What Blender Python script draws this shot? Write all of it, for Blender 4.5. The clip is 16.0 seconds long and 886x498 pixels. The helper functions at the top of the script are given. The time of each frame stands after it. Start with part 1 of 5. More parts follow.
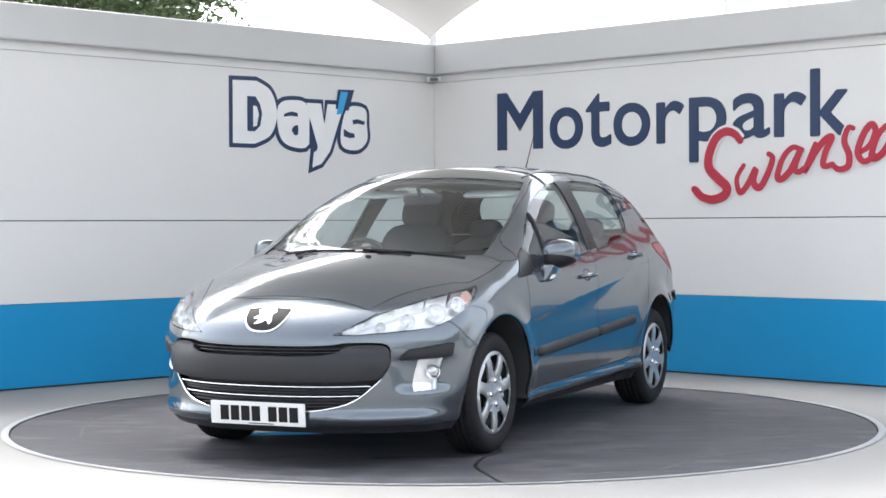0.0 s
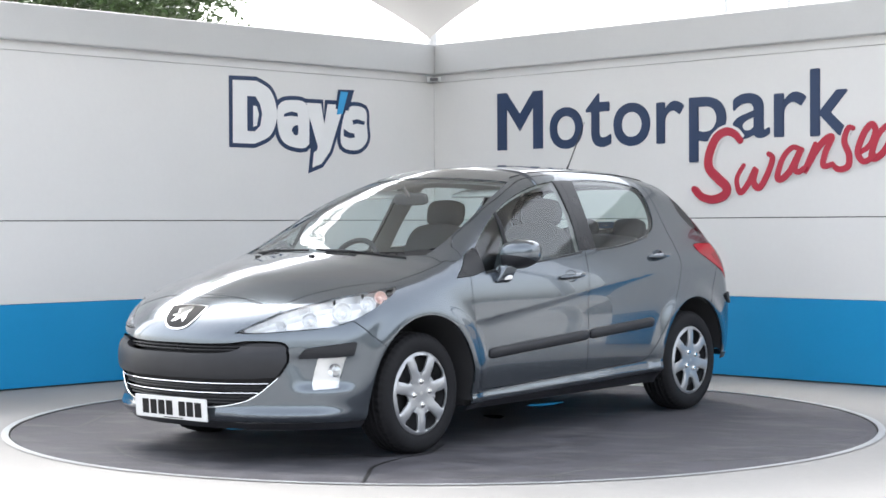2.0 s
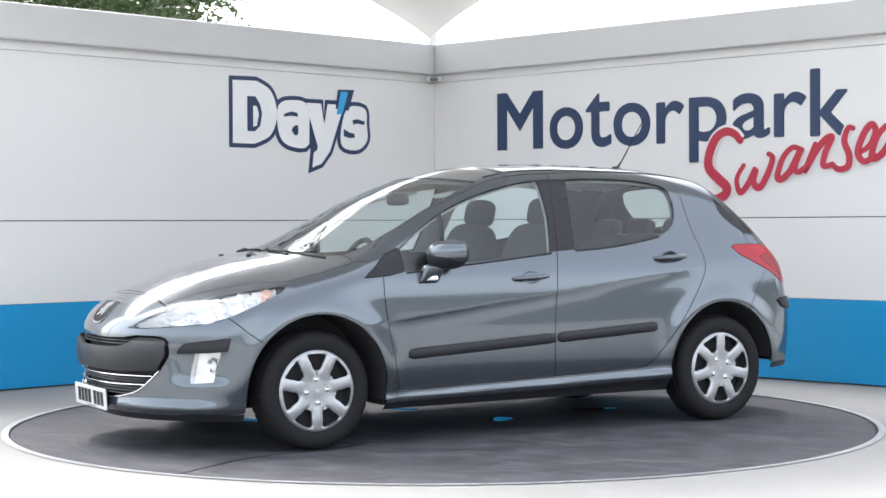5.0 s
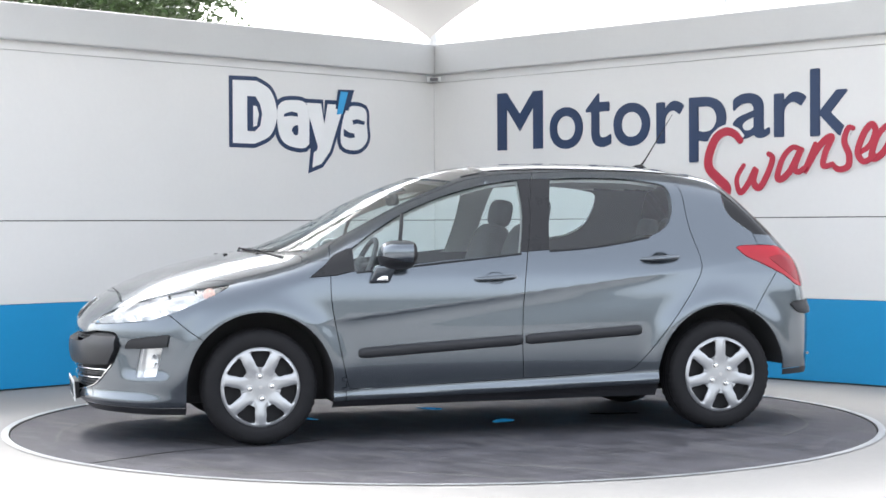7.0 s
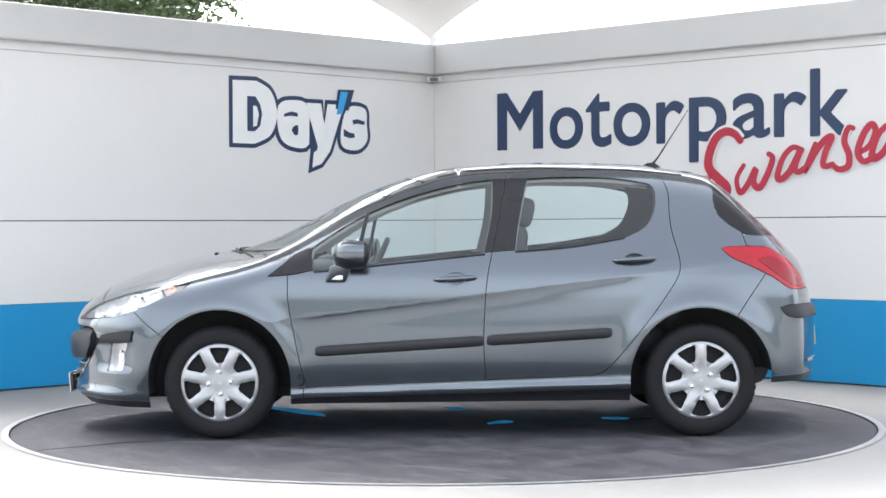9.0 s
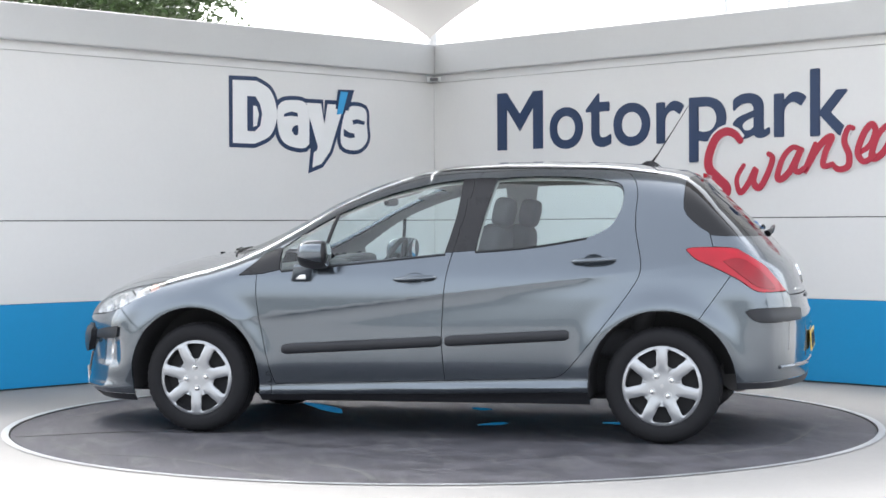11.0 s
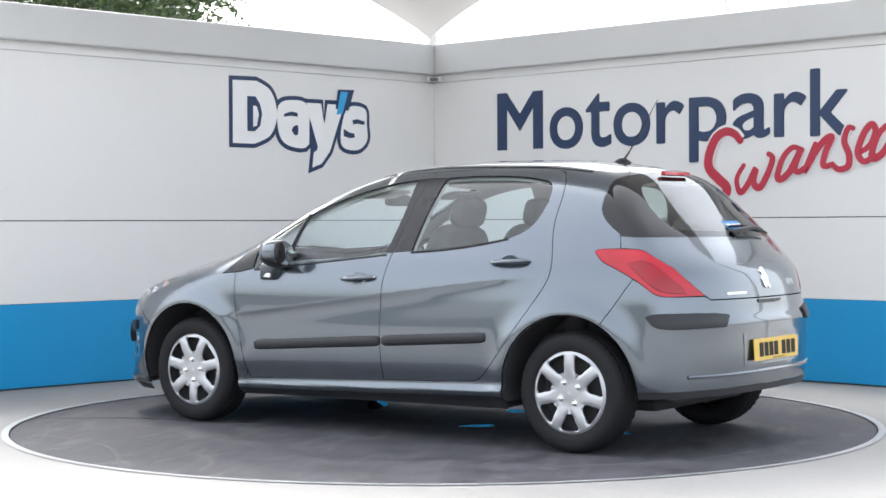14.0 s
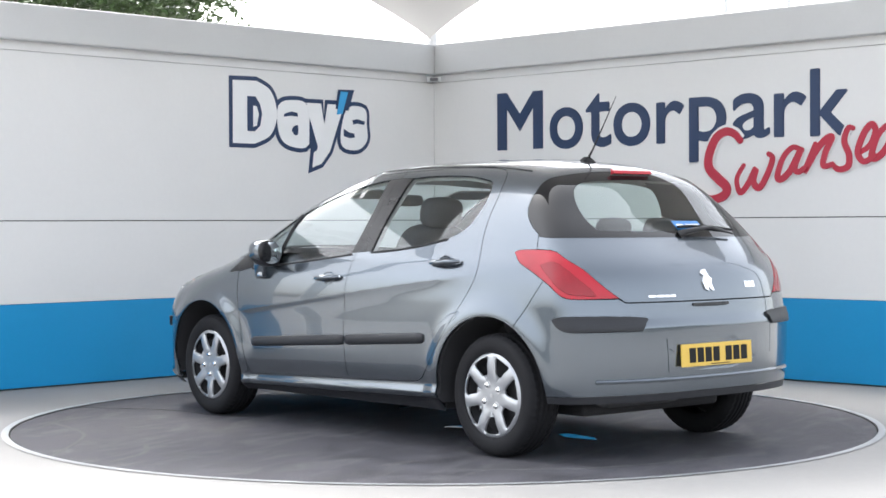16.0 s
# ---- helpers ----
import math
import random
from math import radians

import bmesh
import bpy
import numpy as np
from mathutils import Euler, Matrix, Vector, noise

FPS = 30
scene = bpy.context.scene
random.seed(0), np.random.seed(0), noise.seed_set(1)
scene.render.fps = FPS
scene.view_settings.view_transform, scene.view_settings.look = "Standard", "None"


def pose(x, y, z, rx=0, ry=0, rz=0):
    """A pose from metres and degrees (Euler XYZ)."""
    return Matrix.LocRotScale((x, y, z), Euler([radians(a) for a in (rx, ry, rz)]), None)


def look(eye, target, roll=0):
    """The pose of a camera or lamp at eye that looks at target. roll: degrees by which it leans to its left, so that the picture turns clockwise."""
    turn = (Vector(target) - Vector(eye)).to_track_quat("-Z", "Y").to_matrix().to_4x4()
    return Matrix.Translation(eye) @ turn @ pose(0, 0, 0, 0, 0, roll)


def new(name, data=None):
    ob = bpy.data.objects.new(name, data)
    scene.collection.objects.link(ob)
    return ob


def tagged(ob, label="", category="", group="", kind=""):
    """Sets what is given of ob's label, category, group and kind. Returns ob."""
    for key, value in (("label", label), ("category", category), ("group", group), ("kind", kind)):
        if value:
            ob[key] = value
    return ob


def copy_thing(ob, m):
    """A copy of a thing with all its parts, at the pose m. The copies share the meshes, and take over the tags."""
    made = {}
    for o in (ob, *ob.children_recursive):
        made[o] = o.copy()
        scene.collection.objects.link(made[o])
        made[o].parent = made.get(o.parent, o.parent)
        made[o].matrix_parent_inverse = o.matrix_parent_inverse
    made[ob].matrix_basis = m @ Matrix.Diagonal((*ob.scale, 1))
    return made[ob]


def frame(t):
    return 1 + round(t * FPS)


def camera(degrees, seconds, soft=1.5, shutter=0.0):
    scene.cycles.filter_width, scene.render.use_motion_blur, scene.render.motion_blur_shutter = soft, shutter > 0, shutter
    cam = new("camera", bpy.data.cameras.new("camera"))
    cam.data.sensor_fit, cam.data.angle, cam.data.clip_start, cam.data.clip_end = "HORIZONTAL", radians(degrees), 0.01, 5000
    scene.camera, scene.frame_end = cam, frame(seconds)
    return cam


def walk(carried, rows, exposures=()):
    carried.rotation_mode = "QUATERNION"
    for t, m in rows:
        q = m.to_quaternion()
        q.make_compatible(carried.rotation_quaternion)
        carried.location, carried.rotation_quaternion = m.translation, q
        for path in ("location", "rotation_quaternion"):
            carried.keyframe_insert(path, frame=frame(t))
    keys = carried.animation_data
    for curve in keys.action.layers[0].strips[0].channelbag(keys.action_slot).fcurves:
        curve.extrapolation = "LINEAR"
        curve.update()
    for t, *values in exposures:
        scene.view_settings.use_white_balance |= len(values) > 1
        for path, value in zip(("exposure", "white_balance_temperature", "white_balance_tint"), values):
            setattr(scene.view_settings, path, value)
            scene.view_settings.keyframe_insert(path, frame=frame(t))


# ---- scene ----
# ---- camera: it stands still ----
cam = camera(29.15, 16.0, soft=1.6)
CAM = look((-0.0128, -10.0689, 1.1571), (0.0024, -0.0699, 1.0153), -0.274)
walk(cam, [(0, CAM), (16, CAM)], exposures=[
    (0, 2.30, 6480, 9), (3.5, 2.34, 6480, 9), (6.5, 2.44, 6480, 9), (9.2, 2.46, 6480, 9), (11.3, 2.32, 6480, 9), (16, 2.31, 6480, 9)])

# ---- light: a bright overcast sky and a weak, wide sun ----
world = bpy.data.worlds.new("sky")
scene.world = world
world.use_nodes = True
wn, wl = world.node_tree.nodes, world.node_tree.links
sky = wn.new("ShaderNodeTexSky")
sky.sky_type = "NISHITA"
sky.sun_disc = False
sky.sun_elevation, sky.sun_rotation = radians(55), radians(333)
sky.dust_density, sky.air_density = 4.0, 1.0
cloud = wn.new("ShaderNodeHueSaturation")
cloud.inputs["Saturation"].default_value = 0.30
wl.new(sky.outputs["Color"], cloud.inputs["Color"])
wl.new(cloud.outputs["Color"], wn["Background"].inputs["Color"])
wn["Background"].inputs["Strength"].default_value = 0.15
sun_data = bpy.data.lights.new("sun", "SUN")
sun_data.energy, sun_data.angle, sun_data.color = 1.0, radians(25), (1.0, 0.97, 0.93)
sun = new("sun", sun_data)
sun.matrix_world = look((-4.0, 8.0, 13.0), (0, 0, 0))


# ---- materials ----
def nodes_of(m):
    m.use_nodes = True
    nt = m.node_tree
    return nt, nt.nodes, nt.links, nt.nodes["Principled BSDF"]


def material(name, color, rough=0.5, metal=0.0, coat=0.0, vary=0.06, scale=6.0, bump=0.0, bump_scale=60.0,
             spec=0.5, transmission=0.0, ior=1.45, rough_vary=0.08, detail=6.0):
    """A surface with large stains and fine grain in colour and gloss, and a fine relief."""
    m = bpy.data.materials.new(name)
    nt, n, l, b = nodes_of(m)
    tc = n.new("ShaderNodeTexCoord")
    big, fine = n.new("ShaderNodeTexNoise"), n.new("ShaderNodeTexNoise")
    big.inputs["Scale"].default_value, fine.inputs["Scale"].default_value = scale, scale * 23
    big.inputs["Detail"].default_value = detail
    for t in (big, fine):
        l.new(tc.outputs["Object"], t.inputs["Vector"])
    mix = n.new("ShaderNodeMath")
    mix.operation = "MULTIPLY_ADD"
    mix.inputs[1].default_value = 0.4
    l.new(fine.outputs["Fac"], mix.inputs[0])
    l.new(big.outputs["Fac"], mix.inputs[2])
    ramp = n.new("ShaderNodeMapRange")
    ramp.inputs["From Min"].default_value, ramp.inputs["From Max"].default_value = 0.4, 1.0
    ramp.inputs["To Min"].default_value, ramp.inputs["To Max"].default_value = 1 - vary, 1 + vary
    l.new(mix.outputs[0], ramp.inputs["Value"])
    hsv = n.new("ShaderNodeHueSaturation")
    hsv.inputs["Color"].default_value = (*color, 1)
    l.new(ramp.outputs[0], hsv.inputs["Value"])
    l.new(hsv.outputs["Color"], b.inputs["Base Color"])
    rr = n.new("ShaderNodeMapRange")
    rr.inputs["From Min"].default_value, rr.inputs["From Max"].default_value = 0.4, 1.0
    rr.inputs["To Min"].default_value = max(0.0, rough * (1 - rough_vary))
    rr.inputs["To Max"].default_value = min(1.0, rough * (1 + rough_vary))
    l.new(mix.outputs[0], rr.inputs["Value"])
    l.new(rr.outputs[0], b.inputs["Roughness"])
    b.inputs["Metallic"].default_value = metal
    b.inputs["Coat Weight"].default_value = coat
    b.inputs["Coat Roughness"].default_value = 0.02
    b.inputs["Specular IOR Level"].default_value = spec
    b.inputs["Transmission Weight"].default_value = transmission
    b.inputs["IOR"].default_value = ior
    if bump:
        bt, bp = n.new("ShaderNodeTexNoise"), n.new("ShaderNodeBump")
        bt.inputs["Scale"].default_value = bump_scale
        bt.inputs["Detail"].default_value = 8
        l.new(tc.outputs["Object"], bt.inputs["Vector"])
        bp.inputs["Strength"].default_value, bp.inputs["Distance"].default_value = bump, 0.01
        l.new(bt.outputs["Fac"], bp.inputs["Height"])
        l.new(bp.outputs["Normal"], b.inputs["Normal"])
    return m


def glass_material(name, tint, rough=0.0):
    """Thin glazing: clear with a tint, and a mirror-like gloss that grows at grazing angles."""
    m = bpy.data.materials.new(name)
    nt, n, l, b = nodes_of(m)
    tr, gl, mx, lw = (n.new("ShaderNodeBsdfTransparent"), n.new("ShaderNodeBsdfGlossy"),
                      n.new("ShaderNodeMixShader"), n.new("ShaderNodeLayerWeight"))
    tr.inputs["Color"].default_value = (*tint, 1)
    gl.inputs["Roughness"].default_value = rough
    lw.inputs["Blend"].default_value = 0.5
    pw, mr = n.new("ShaderNodeMath"), n.new("ShaderNodeMapRange")
    pw.operation = "POWER"
    pw.inputs[1].default_value = 4.0
    mr.inputs["To Min"].default_value, mr.inputs["To Max"].default_value = 0.07, 0.95
    l.new(lw.outputs["Facing"], pw.inputs[0])
    l.new(pw.outputs[0], mr.inputs["Value"])
    l.new(mr.outputs[0], mx.inputs[0])
    l.new(tr.outputs[0], mx.inputs[1])
    l.new(gl.outputs[0], mx.inputs[2])
    l.new(mx.outputs[0], n["Material Output"].inputs["Surface"])
    return m


M_WALL = material("painted_wall_panel", (0.715, 0.706, 0.696), 0.55, vary=0.025, scale=1.2, bump=0.05, bump_scale=30)
M_FASCIA = material("painted_fascia", (0.55, 0.553, 0.553), 0.5, vary=0.03, scale=1.5)
M_BLUE = material("blue_wall_paint", (0.008, 0.26, 0.53), 0.45, vary=0.05, scale=1.6, bump=0.05, bump_scale=30)
M_NAVY = material("navy_vinyl", (0.016, 0.038, 0.098), 0.4, vary=0.05)
M_RED = material("red_vinyl", (0.42, 0.018, 0.045), 0.4, vary=0.05)
M_WHITE = material("white_vinyl", (0.80, 0.80, 0.80), 0.4, vary=0.03)
M_LIGHTBLUE = material("light_blue_vinyl", (0.04, 0.34, 0.66), 0.4, vary=0.03)
M_JOINT = material("dark_joint", (0.10, 0.10, 0.105), 0.7, vary=0.1)
M_CONCRETE = material("pale_concrete", (0.275, 0.268, 0.258), 0.75, vary=0.10, scale=0.9, bump=0.25, bump_scale=45)
M_RING = material("steel_ring", (0.42, 0.43, 0.44), 0.45, metal=0.5, vary=0.1)
M_CANVAS = material("canopy_membrane", (0.35, 0.345, 0.34), 0.6, vary=0.03, scale=1.0)
M_POLE = material("grey_steel", (0.5, 0.5, 0.5), 0.4, metal=0.3)
M_LEAF = material("leaf_green", (0.045, 0.085, 0.022), 0.55, vary=0.5, scale=3.0)
M_BARK = material("bark", (0.12, 0.09, 0.06), 0.9, vary=0.3, bump=0.5)


# ---- small mesh tools ----
def obj(name, bm, mat, parent=None, label="", smooth=None, mats=None):
    """Links a bmesh as one mesh object; smooth: the angle below which edges are shaded smooth."""
    me = bpy.data.meshes.new(name)
    bm.normal_update()
    if smooth is not None:
        for f in bm.faces:
            f.smooth = True
        for e in bm.edges:
            if len(e.link_faces) == 2 and e.calc_face_angle(0.0) > radians(smooth):
                e.smooth = False
    bm.to_mesh(me)
    bm.free()
    if smooth is not None and "skin" in me.attributes:
        skin_normals(me)
    for mm in (mats or [mat]):
        me.materials.append(mm)
    ob = new(name, me)
    if parent is not None:
        ob.parent = parent
    if label:
        ob["label"] = label
    return ob


def part(name, bm, material, parent, label="", smooth=None):
    return obj(name, bm, material, parent, label, smooth)


def box(x0, x1, y0, y1, z0, z1, bevel=0.0, seg=2, bm=None):
    own = bm or bmesh.new()
    r = bmesh.ops.create_cube(own, size=1.0, matrix=Matrix.LocRotScale(
        ((x0 + x1) / 2, (y0 + y1) / 2, (z0 + z1) / 2), None, (x1 - x0, y1 - y0, z1 - z0)))
    if bevel:
        es = list({e for v in r["verts"] for e in v.link_edges})
        bmesh.ops.bevel(own, geom=es, offset=bevel, segments=seg, affect="EDGES", profile=0.5)
    return own


def lathe(profile, axis="y", seg=48, bm=None, closed=False):
    """A turned solid: profile of (radius, along) round the x, y or z axis."""
    own = bm or bmesh.new()
    rings = []
    for r, a in profile:
        ring = []
        for i in range(seg):
            w = 2 * math.pi * i / seg
            c, s = r * math.cos(w), r * math.sin(w)
            ring.append(own.verts.new({"y": (c, a, s), "z": (c, s, a), "x": (a, c, s)}[axis]))
        rings.append(ring)
    for a, b in zip(rings, rings[1:]):
        for i in range(seg):
            own.faces.new((a[i], a[(i + 1) % seg], b[(i + 1) % seg], b[i]))
    if closed:
        own.faces.new(rings[0][::-1])
        own.faces.new(rings[-1])
    bmesh.ops.recalc_face_normals(own, faces=own.faces)
    return own


def tube(points, radius, seg=8, bm=None, caps=True):
    """A round bar along points; radius may be a number or one per point."""
    own = bm or bmesh.new()
    pts = [Vector(p) for p in points]
    rad = radius if isinstance(radius, (list, tuple)) else [radius] * len(pts)
    rings, side = [], None
    for i, p in enumerate(pts):
        d = (pts[min(i + 1, len(pts) - 1)] - pts[max(i - 1, 0)]).normalized()
        if side is None:
            side = d.orthogonal().normalized()
        side = (side - d * side.dot(d)).normalized()
        up = d.cross(side)
        rings.append([own.verts.new(p + rad[i] * (math.cos(w) * side + math.sin(w) * up))
                      for w in (2 * math.pi * k / seg for k in range(seg))])
    for a, b in zip(rings, rings[1:]):
        for k in range(seg):
            own.faces.new((a[k], a[(k + 1) % seg], b[(k + 1) % seg], b[k]))
    if caps:
        own.faces.new(rings[0][::-1])
        own.faces.new(rings[-1])
    return own


def spline(pts, n=8, closed=False):
    """A smooth curve through points, n steps from one to the next."""
    P = [np.array(p, float) for p in pts]
    m = len(P)
    out = []
    for i in range(m if closed else m - 1):
        a, b, c, d = ((P[(i - 1) % m], P[i % m], P[(i + 1) % m], P[(i + 2) % m]) if closed else
                      (P[max(i - 1, 0)], P[i], P[i + 1], P[min(i + 2, m - 1)]))
        for k in range(n):
            t = k / n
            out.append(0.5 * (2 * b + (c - a) * t + (2 * a - 5 * b + 4 * c - d) * t * t + (3 * b - a - 3 * c + d) * t ** 3))
    if not closed:
        out.append(P[-1])
    return out


def empty(name, m=None):
    e = new(name)
    e.empty_display_size = 0.2
    if m is not None:
        e.matrix_world = m
    return e


# ---- the walls: two at a right angle, meeting behind the turntable ----
CORNER = Vector((-0.062, 4.990, 0))
A = 0.779
LEFT = Matrix(((-math.sin(A), math.cos(A), 0, CORNER.x), (-math.cos(A), -math.sin(A), 0, CORNER.y), (0, 0, 1, 0), (0, 0, 0, 1)))
RIGHT = Matrix(((math.cos(A), math.sin(A), 0, CORNER.x), (-math.sin(A), math.cos(A), 0, CORNER.y), (0, 0, 1, 0), (0, 0, 0, 1)))
# in a wall's space: x runs from the corner along the wall, z up; the yard lies at +y of the left one, at -y of the right one
WALL_LEN = 6.0


def wall(name, m, side, x0):
    """One wall: core, a white upper panel, a white middle panel, a blue base, and its fascia on top; side: which way the yard lies."""
    s = side
    def slab(x0, x1, d0, d1, z0, z1, bevel=0.0):
        a, b = sorted((s * d0, s * d1))
        bm = box(x0, x1, a, b, z0, z1, bevel)
        bm.transform(m)
        return bm
    core = obj(name, slab(x0, WALL_LEN, -0.30, -0.030, 0.0, 2.70), M_JOINT)
    tagged(core, "pale grey panelled yard wall with a blue base band", "wall", kind="structure")
    part("base_panel", slab(0.0, WALL_LEN, -0.030, 0.0, 0.014, 0.607), M_BLUE, core, "bright blue painted base panel")
    part("panel", slab(0.0, WALL_LEN, -0.030, 0.0, 0.6095, 1.196, 0.002), M_WALL, core, "pale grey painted panel")
    part("panel", slab(0.0, WALL_LEN, -0.030, 0.0, 1.203, 2.405, 0.002), M_WALL, core, "pale grey painted panel")
    part("panel", slab(0.0, WALL_LEN, -0.030, -0.003, 2.409, 2.50, 0.001), M_WALL, core, "pale grey painted panel")
    part("fascia", slab(-0.3 if x0 < 0 else 0.081, WALL_LEN, -0.35, 0.08, 2.475, 2.735, 0.012), M_FASCIA, core, "smooth white capping fascia")
    return core


wall("wall_left", LEFT, 1, -0.3)
wall("wall_right", RIGHT, -1, 0.0)


# ---- ground and turntable ----
def disc(r0, r1, z, seg=160):
    bm = bmesh.new()
    ring = lambda r: [bm.verts.new((r * math.cos(2 * math.pi * i / seg), r * math.sin(2 * math.pi * i / seg), z)) for i in range(seg)]
    b = ring(r1)
    if r0 <= 0:
        bm.faces.new(b)
    else:
        a = ring(r0)
        for i in range(seg):
            bm.faces.new((a[i], b[i], b[(i + 1) % seg], a[(i + 1) % seg]))
    return bm


def ground_sheet():
    bm = disc(2.50, 60.0, 0.0)
    r = [e for e in bm.edges if e.is_boundary and e.verts[0].co.length < 3]
    ret = bmesh.ops.extrude_edge_only(bm, edges=r)
    for v in ret["geom"]:
        if isinstance(v, bmesh.types.BMVert):
            v.co.z = -0.20
    out = [e for e in bm.edges if e.is_boundary and e.verts[0].co.length > 50]
    ret = bmesh.ops.extrude_edge_only(bm, edges=out)
    for v in ret["geom"]:
        if isinstance(v, bmesh.types.BMVert):
            v.co.xy = v.co.xy * 40
    bmesh.ops.recalc_face_normals(bm, faces=bm.faces)
    return bm


tagged(obj("ground", ground_sheet(), M_CONCRETE), "pale concrete yard floor around the turntable", "ground", kind="structure")


def mat_rubber():
    """Worn dark matting: scuffs, dust and pale arcs, finely pebbled."""
    m = material("turntable_matting", (0.061, 0.059, 0.068), 0.72, vary=0.62, scale=4.6, bump=0.45, bump_scale=220, rough_vary=0.3)
    n, l = m.node_tree.nodes, m.node_tree.links
    b = n["Principled BSDF"]
    old = b.inputs["Base Color"].links[0].from_socket
    tc, mp, nz = n.new("ShaderNodeTexCoord"), n.new("ShaderNodeMapping"), n.new("ShaderNodeTexNoise")
    mp.inputs["Scale"].default_value = (0.7, 2.2, 1)
    mp.inputs["Rotation"].default_value = (0, 0, 0.7)
    nz.inputs["Scale"].default_value, nz.inputs["Detail"].default_value = 2.4, 10
    nz.inputs["Distortion"].default_value = 1.2
    l.new(tc.outputs["Object"], mp.inputs["Vector"])
    l.new(mp.outputs[0], nz.inputs["Vector"])
    mr = n.new("ShaderNodeMapRange")
    mr.inputs["From Min"].default_value, mr.inputs["From Max"].default_value = 0.50, 0.74
    mr.inputs["To Max"].default_value = 0.5
    l.new(nz.outputs["Fac"], mr.inputs["Value"])
    mx = n.new("ShaderNodeMix")
    mx.data_type = "RGBA"
    mx.inputs["B"].default_value = (0.145, 0.142, 0.146, 1)
    l.new(mr.outputs[0], mx.inputs["Factor"])
    l.new(old, mx.inputs["A"])
    l.new(mx.outputs["Result"], b.inputs["Base Color"])
    return m


M_RUBBER = mat_rubber()
M_CRACK = material("dark_seam", (0.008, 0.008, 0.009), 0.6, vary=0.1)
M_SCUFF = material("dust_scuff", (0.095, 0.095, 0.095), 0.8, vary=0.3, scale=9)
M_WET = material("puddle", (0.02, 0.02, 0.022), 0.015, vary=0.1, spec=0.9)

ring_ob = tagged(obj("edge_ring", disc(2.495, 2.535, 0.005), M_RING), "thin grey steel ring set around the turntable", "ring", kind="structure")


def ribbon(points, widths, z0, z1, bm=None, rise_by=0.0):
    """A flat strip along points in the plane, as a thin solid."""
    own = bm or bmesh.new()
    pts = [Vector((p[0], p[1], 0)) for p in points]
    w = widths if isinstance(widths, (list, tuple)) else [widths] * len(pts)
    rows = []
    rise = rise_by
    for i, p in enumerate(pts):
        d = pts[min(i + 1, len(pts) - 1)] - pts[max(i - 1, 0)]
        d = d.normalized() if d.length > 1e-9 else Vector((1, 0, 0))
        nrm = Vector((-d.y, d.x, 0)) * w[i] / 2
        rows.append([own.verts.new((*(p + k * nrm).xy, z)) for k, z in ((-1, z0), (1, z0), (1, z1 + rise * i), (-1, z1 + rise * i))])
    for a, b in zip(rows, rows[1:]):
        for k in range(4):
            own.faces.new((a[k], a[(k + 1) % 4], b[(k + 1) % 4], b[k]))
    own.faces.new(rows[0][::-1])
    own.faces.new(rows[-1])
    bmesh.ops.recalc_face_normals(own, faces=own.faces)
    return own


def blob(cx, cy, rx, ry, rot, z, seg=28, wob=0.25, seed=1):
    rnd = random.Random(seed)
    ph = [rnd.uniform(0, 6.28) for _ in range(3)]
    bm = bmesh.new()
    vs = []
    for i in range(seg):
        w = 2 * math.pi * i / seg
        k = 1 + wob * (math.sin(2 * w + ph[0]) * 0.5 + math.sin(3 * w + ph[1]) * 0.4 + math.sin(5 * w + ph[2]) * 0.25)
        x, y = rx * k * math.cos(w), ry * k * math.sin(w)
        vs.append(bm.verts.new((cx + x * math.cos(rot) - y * math.sin(rot), cy + x * math.sin(rot) + y * math.cos(rot), z)))
    bm.faces.new(vs)
    return bm


turntable = empty("turntable")
tagged(turntable, "round turntable with worn dark grey rubber matting", "turntable")
part("platform", lathe([(0.001, 0.0), (2.480, 0.0), (2.487, -0.004), (2.487, -0.10), (0.001, -0.10)], "z", 192), M_RUBBER, turntable)
part("seam", ribbon(spline([(0.27, -1.05), (0.29, -1.40), (0.20, -1.62), (0.15, -1.92), (0.20, -2.20), (0.25, -2.45)]), 0.018, 0.0005, 0.0020), M_CRACK, turntable, "dark wavy seam in the matting")
part("seam", ribbon(spline([(-0.35, -1.62), (-0.10, -1.56), (0.10, -1.60)]), 0.014, 0.0005, 0.0020), M_CRACK, turntable, "dark wavy seam in the matting")
for k, (x0, y0, x1, y1, x2, y2, w) in enumerate([(1.0, -2.1, 1.4, -1.55, 2.2, -1.15, 0.02), (1.6, -1.0, 1.9, -0.8, 2.25, -0.75, 0.03), (0.55, -2.25, 0.9, -2.1, 1.2, -2.0, 0.015),
                                              (-1.4, -1.5, -1.1, -1.9, -0.6, -2.2, 0.015), (-2.0, -0.7, -2.1, 0.2, -1.8, 1.0, 0.02), (1.8, 0.9, 1.5, 1.5, 0.8, 2.0, 0.02)]):
    part("scuff", ribbon(spline([(x0, y0), (x1, y1), (x2, y2)]), w, 0.0003, 0.0010), M_SCUFF, turntable, "pale scuff mark")
for k, (x, y, rx, ry, rot) in enumerate([(-0.86, -0.60, 0.30, 0.07, 0.2), (0.42, 1.0, 0.14, 0.06, 1.0), (-0.55, 0.35, 0.10, 0.05, 0.4), (0.25, 0.25, 0.12, 0.05, 2.0)]):
    part("puddle", blob(x, y, rx, ry, rot, 0.0015, seed=k + 3), M_WET, turntable, "shallow puddle of clear water")


